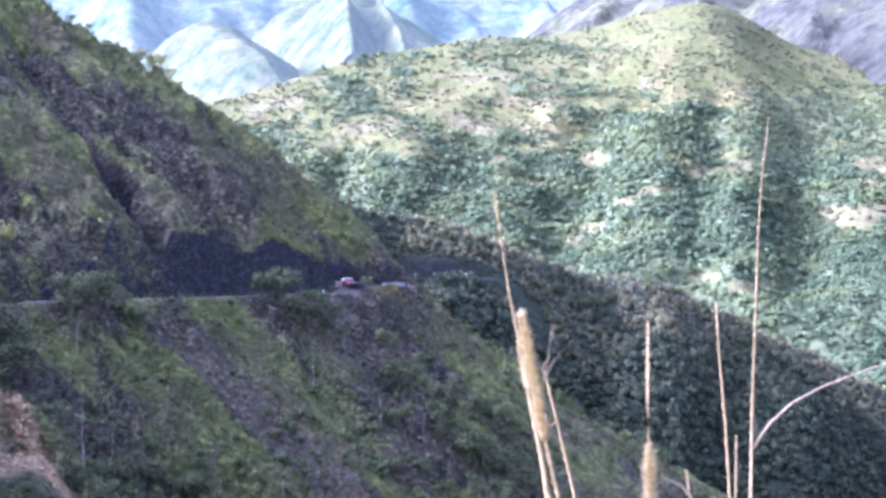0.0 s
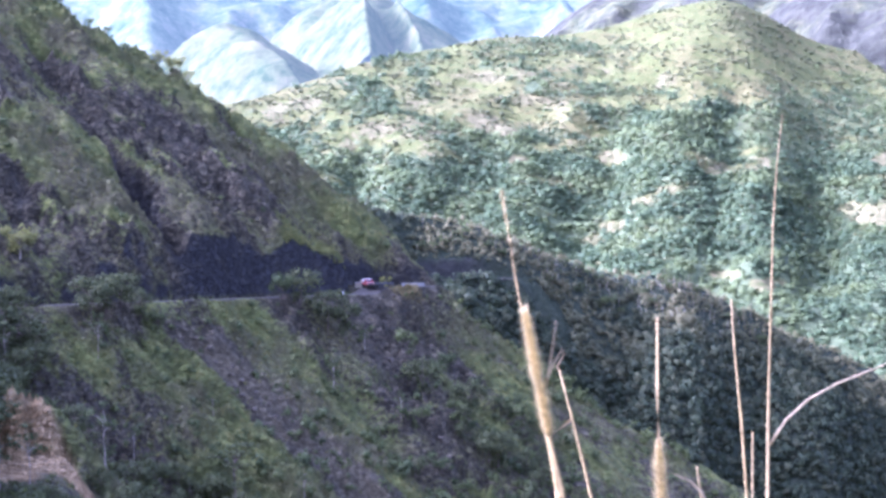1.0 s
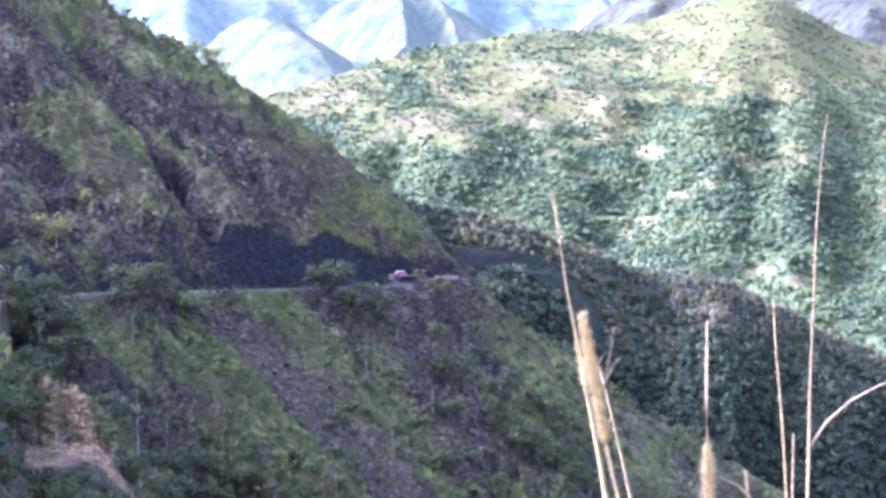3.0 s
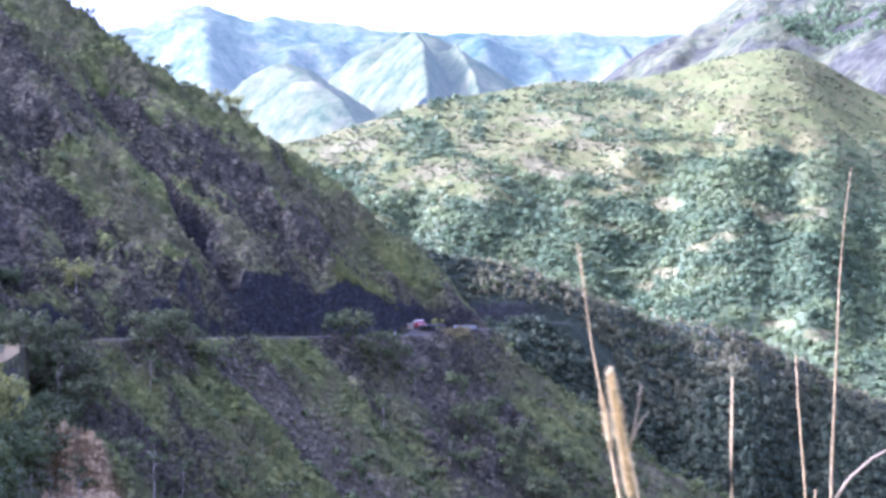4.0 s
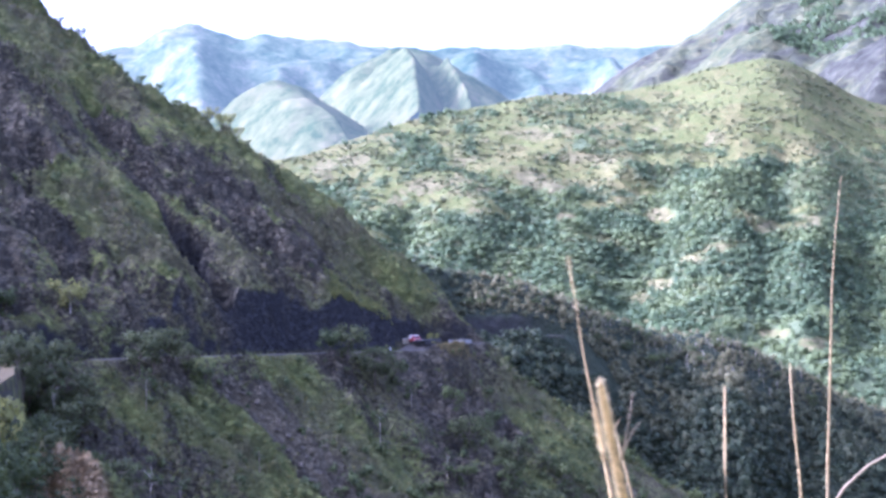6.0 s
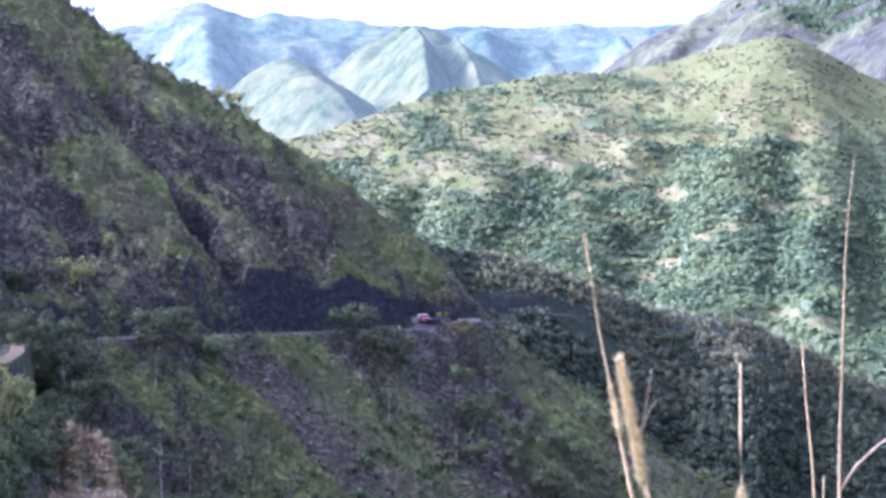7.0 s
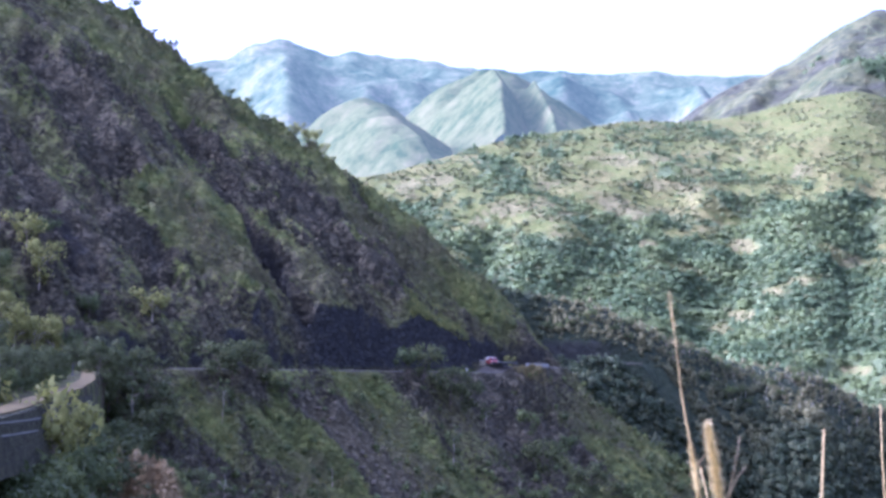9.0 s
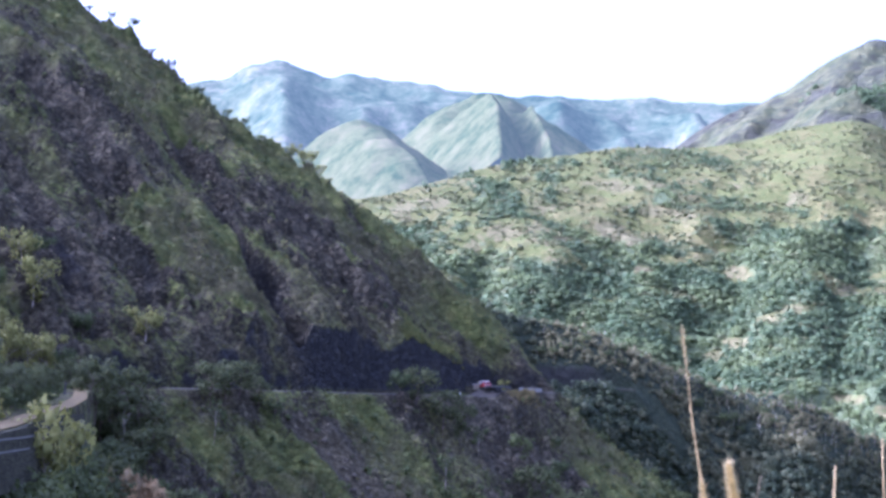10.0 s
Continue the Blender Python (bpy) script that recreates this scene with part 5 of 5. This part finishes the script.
stone = part("marker_stone", bm, WHITE)
on_road(stone, -8.5, 2.9, 0, "small whitewashed marker stone beside the road", "road marker")

LEDGE = plain("ledge_concrete", (0.13, 0.13, 0.115), 0.9, vary=0.35)
# stepped stone retaining wall under the bend, with pale ledges
wall = new("retaining_wall")
tagged(wall, "stepped dark stone retaining wall with pale concrete ledges", "retaining wall", kind="structure")


def wall_strip(name, s0, s1, level, high, d0, d1, mat, jag):
    """A length of the wall that sinks a little along its way, with an uneven face."""
    bm = bmesh.new()
    rows = []
    count = max(3, int((s1 - s0) / 3.5))
    for k in range(count + 1):
        s = s0 + (s1 - s0) * k / count
        z = ROAD_Z - level - 0.03 * (s - 40)
        off = jag * math.sin(k * 12.9 + level * 7) + 0.6 * jag * math.sin(k * 4.1)
        ring = []
        for d, h in ((d0, -high), (d0, 0.0), (d1 + off, 0.25 * off), (d1 + off + 0.08 * high, -high)):
            x, y = along_bend(s, d)
            ring.append(bm.verts.new((x, y, min(z + h, ROAD_Z - 0.03 + 0.02 * h))))
        rows.append(ring)
    for a, b in zip(rows, rows[1:]):
        for k in range(4):
            bm.faces.new((a[k], b[k], b[(k + 1) % 4], a[(k + 1) % 4]))
    bm.faces.new(rows[0])
    bm.faces.new(rows[-1][::-1])
    bmesh.ops.recalc_face_normals(bm, faces=bm.faces)
    part(name, bm, mat, wall)


for step in range(6):
    wall_strip("course", 2, 100, 0.7 * step - 0.62, 0.72, 2.9, 3.2 + 0.2 * step, GABION, 0.025)
for s0, s1, step in ((58, 68, 0), (70, 76, 0), (24, 47, 1), (48.5, 66, 1), (69, 80, 1), (26, 40, 2), (42, 50, 2), (54, 63, 2), (66, 84, 2)):
    wall_strip("ledge", s0, s1, 0.7 * step - 0.08, 0.1, 2.9, 3.32 + 0.2 * step, LEDGE, 0.05)

# dark guard posts at the bend
post = new("guard_post")
bm = bmesh.new()
tube(bm, [(0, 0, -0.1), (0, 0, 1.0), (0.03, 0, 1.35)], [0.16, 0.14, 0.11], 8)
part("post_shaft", bm, STEEL, post)
bm = bmesh.new()
tube(bm, [(0.03, 0, 1.3), (0.03, 0, 1.5)], [0.14, 0.1], 8)
part("post_cap", bm, BARK, post)
x, y = along_bend(128, -1.6)
post.matrix_basis = pose(x, y, ROAD_Z + 0.1)
tagged(post, "short dark guard post at the bend of the road", "post", "guard posts at the bend")
x, y = along_bend(128, 0.2)
copy_thing(post, pose(x, y, ROAD_Z + 0.1))

# loose rocks on the scar
rng = np.random.default_rng(31)
ROCK = plain("scar_rock", (0.3, 0.215, 0.105), 0.95, vary=0.6, scale=2)
a, r = np.radians(rng.uniform(-15, -10.9, 1600)), rng.uniform(146, 162, 1600)
xs, ys = polar(a, r)
keep = (near_hill(xs, ys)[3] > 0.4) & (rng.uniform(0, 1, 1600) < 0.1 * (r > 150) + 0.3 * (np.degrees(a) > -12.7))
xs, ys = xs[keep], ys[keep]
ROCKS = [(ICO_V * rng.uniform(0.65, 1.3, (len(ICO_V), 1)) * np.array([1, 0.8, 0.65]), ICO_F) for _ in range(5)]
tagged(scatter("scar_rocks", ROCKS, np.stack([xs, ys, near_hill(xs, ys)[0]], -1), rng.uniform(0.1, 0.62, len(xs)) ** 1.9, np.zeros(len(xs)), ROCK, rng),
       "pale broken rocks lying on the landslide scar", "rocks", kind="stuff")
# dark stones on the slope under the road
n = 5500
u, q = rng.uniform(-90, 30, n), np.where(rng.uniform(0, 1, n) < 0.6, rng.uniform(5, 70, n), rng.uniform(-90, -8, n))
x, y = uq(u, q)
z, cov, cut_m, scar_m = near_hill(x, y)
d_bend, _ = near_line(x, y, BEND)
keep = (cov < 0.2) & (cut_m < 0.1) & (np.abs(q) > 5) & (d_bend > 6) & (rng.uniform(0, 1, n) < 0.6)
STONE = plain("slope_stone", (0.08, 0.069, 0.048), 0.95, vary=0.3, scale=1.5)
tagged(scatter("slope_stones", ROCKS, np.stack([x, y, z], -1)[keep], (rng.uniform(0.25, 1.0, n) ** 2.5 * 0.55 + 0.1)[keep], np.zeros(keep.sum()), STONE, rng),
       "dark brown stones and outcrops on the steep slope", "rocks", kind="stuff")


# ---- dry grass stalks close to the viewer ----
PALE_STRAW = plain("pale_straw", (0.32, 0.25, 0.14), 0.7, vary=0.15, scale=40)
def foot_z(r):
    return -1.55 - 0.02 * r - 0.55 * max(0.0, r - 0.6)


def at_depth(pts, depth, bow=0.0):
    return [Vector((x, depth + bow * k / len(pts), z)) for k, (x, z) in enumerate(pts)]


def grass_stalk(label, pts, depth, thick, tip, mat=None):
    """A stalk through points (x, z) at a depth, rooted in the ground below its first point."""
    x0, z0 = pts[0]
    stalk = new("grass_stalk")
    stalk.location = (x0 + 0.05, depth, foot_z(depth) - 0.03)
    line = [Vector((x0 + 0.05, depth, foot_z(depth) - 0.03)), Vector((x0 + 0.03, depth, (foot_z(depth) + z0) / 2))] + at_depth(pts, depth)
    radii = [thick + (tip - thick) * (k / (len(line) - 1)) for k in range(len(line))]
    line = [p - stalk.location for p in line]
    bm = bmesh.new()
    tube(bm, line, radii, 7)
    part("stem", bm, mat or STRAW, stalk, smooth_faces=True)
    for k in range(2, len(line) - 2, 2):
        bm = bmesh.new()
        way = (line[k + 1] - line[k - 1]).normalized() * thick * 1.2
        tube(bm, [line[k] - way, line[k], line[k] + way], [radii[k] * 1.02, radii[k] * 1.35, radii[k] * 1.02], 7)
        part("node", bm, STRAW, stalk)
    return tagged(stalk, label, "grass", "dry grass stalks before the viewer")


def seed_head(stalk, pts, depth, radius, hairs, length, rng, fullness=1.0):
    """A bristly seed spike along points: a lumpy core and fine bristles."""
    line = [p - stalk.location for p in at_depth(pts, depth)]
    n = 26
    fine = []
    for k in range(n + 1):
        t = k / n * (len(line) - 1)
        i = min(int(t), len(line) - 2)
        fine.append(line[i].lerp(line[i + 1], t - i))
    lump = [rng.uniform(0.55, 1.25) for _ in range(9)]
    radii = [radius * (0.6 * lump[k // 4] + 0.4 * lump[min(8, k // 4 + 1)]) * (0.25 + 0.75 * math.sin(math.pi * min(1, 0.12 + 0.95 * k / n)) ** 0.6) * rng.uniform(0.72, 1.05) * min(1, 0.15 + (n - k) / 5) for k in range(n + 1)]
    bm = bmesh.new()
    tube(bm, fine, [r * 0.45 for r in radii], 9)
    core = part("seed_head", bm, PLUME, stalk, "bristly golden seed head", True)
    vs = []
    for _ in range(hairs):
        k = rng.integers(0, n)
        p = np.array(fine[k].lerp(fine[k + 1], rng.uniform()))
        way = np.array((fine[k + 1] - fine[k]).normalized())
        side = rng.normal(size=3)
        side -= way * (side @ way)
        side /= np.linalg.norm(side)
        r = radii[k]
        end = p + side * (r + length * rng.uniform(0.2, 1.0) * fullness) + way * length * rng.uniform(0.3, 1.6)
        wide = np.cross(side, way) * 0.0006
        vs.extend([p + side * r * 0.4 - wide, p + side * r * 0.4 + wide, end])
    me = raw_mesh("bristles", np.array(vs), np.arange(len(vs)).reshape(-1, 3), PLUME, True)
    ob = new("bristles", me)
    ob.parent = core
    tagged(ob, "fine straw-coloured bristles")


def blade(stalk, pts, depth, width, name="leaf"):
    """A narrow dry leaf, folded along its middle."""
    line = [p - stalk.location for p in at_depth(pts, depth)]
    bm = bmesh.new()
    rows = []
    for k, p in enumerate(line):
        w = width * (1 - 0.85 * (k / (len(line) - 1)) ** 1.5)
        way = (line[min(k + 1, len(line) - 1)] - line[max(k - 1, 0)]).normalized()
        side = way.cross(Vector((0, 1, 0))).normalized() * w
        rows.append([bm.verts.new(p + side), bm.verts.new(p + Vector((0, w * 0.7, 0))), bm.verts.new(p - side)])
    for a, b in zip(rows, rows[1:]):
        for k in range(2):
            bm.faces.new((a[k], a[k + 1], b[k + 1], b[k]))
    bmesh.ops.solidify(bm, geom=bm.faces[:], thickness=0.0004)
    part(name, bm, PALE_STRAW, stalk, "dry curved leaf")


def round_leaf(stalk, pts, depth, thick):
    """A dry leaf rolled into a quill."""
    line = [p - stalk.location for p in at_depth(pts, depth)]
    bm = bmesh.new()
    tube(bm, line, [thick * (1 - 0.75 * k / (len(line) - 1)) for k in range(len(line))], 8)
    part("leaf", bm, PALE_STRAW, stalk, "pale rolled dry leaf arching out", True)


rng = np.random.default_rng(41)
s = grass_stalk("dry golden grass stalk with a long bristly seed head", [(0.222, -0.3), (0.212, -0.24), (0.2015, -0.195), (0.193, -0.15), (0.1835, -0.1), (0.1775, -0.066), (0.176, -0.055)], 1.6, 0.0022, 0.0006)
seed_head(s, [(0.2000, -0.188), (0.193, -0.15), (0.1835, -0.1), (0.177, -0.064)], 1.6, 0.0046, 2200, 0.0085, rng)
round_leaf(s, [(0.1964, -0.1388), (0.1994, -0.1240), (0.2050, -0.0949), (0.2087, -0.0698)], 1.6, 0.0011)
round_leaf(s, [(0.1970, -0.1354), (0.2006, -0.1240), (0.2076, -0.1092), (0.2158, -0.0991)], 1.6, 0.0013)
s = grass_stalk("tall dry grass stalk with a thin pale tip", [(0.2958, -0.3617), (0.2854, -0.2956), (0.2763, -0.2516), (0.2646, -0.1921), (0.2527, -0.124), (0.2376, -0.0473), (0.228, 0.02), (0.2195, 0.075)], 2.4, 0.0052, 0.0003)
seed_head(s, [(0.268, -0.205), (0.262, -0.175), (0.257, -0.145), (0.2528, -0.125)], 2.4, 0.0085, 700, 0.006, rng)
seed_head(s, [(0.228, 0.02), (0.2195, 0.075), (0.216, 0.1)], 2.4, 0.0007, 120, 0.01, rng)
s = grass_stalk("thin dry grass stalk with small side leaves", [(0.7144, -0.8802), (0.6842, -0.7406), (0.6557, -0.6119), (0.6220, -0.4687), (0.5879, -0.3344)], 5.0, 0.008, 0.003)
blade(s, [(0.5879, -0.3344), (0.5792, -0.3251), (0.5932, -0.3034), (0.6067, -0.2812)], 5.0, 0.005)
blade(s, [(0.6252, -0.4901), (0.6034, -0.5077), (0.5727, -0.5302)], 5.0, 0.005)
s = grass_stalk("upright dry stalk with a pale furry spike", [(0.4552, -0.4345), (0.4519, -0.3676), (0.4498, -0.2845), (0.4484, -0.203), (0.4502, -0.0931)], 2.4, 0.0042, 0.0016)
seed_head(s, [(0.4525, -0.385), (0.4508, -0.34), (0.4493, -0.288)], 2.4, 0.012, 1600, 0.0105, rng)
s = grass_stalk("low dry stalk with a curved pale leaf", [(0.522, -0.42), (0.514, -0.3757), (0.5071, -0.3198)], 2.4, 0.003, 0.0015)
round_leaf(s, [(0.522, -0.42), (0.5209, -0.3758), (0.5126, -0.3585), (0.4972, -0.3428), (0.4698, -0.3303)], 2.4, 0.0034)
s = grass_stalk("thin straight dry cane", [(1.1874, -0.8897), (1.1789, -0.7501), (1.165, -0.4958), (1.1468, -0.2806), (1.1386, -0.1191)], 5.0, 0.0075, 0.0025)
s = grass_stalk("short thin dry cane", [(1.1929, -0.8898), (1.1952, -0.7504), (1.2004, -0.5412)], 5.0, 0.006, 0.003)
s = grass_stalk("tall dry cane with a long arching leaf and faded plume", [(1.238, -0.8907), (1.2439, -0.7514), (1.253, -0.4256), (1.2644, -0.1747), (1.2764, 0.1126), (1.2924, 0.3103), (1.3133, 0.4722)], 5.0, 0.0085, 0.0012)
round_leaf(s, [(1.254, -0.5833), (1.3059, -0.5072), (1.3795, -0.4421), (1.4711, -0.3933), (1.5626, -0.3589), (1.6322, -0.333), (1.7274, -0.3075), (1.84, -0.30)], 5.0, 0.0055)
cam.data.dof.use_dof, cam.data.dof.focus_distance, cam.data.dof.aperture_fstop = True, 300.0, 17.0
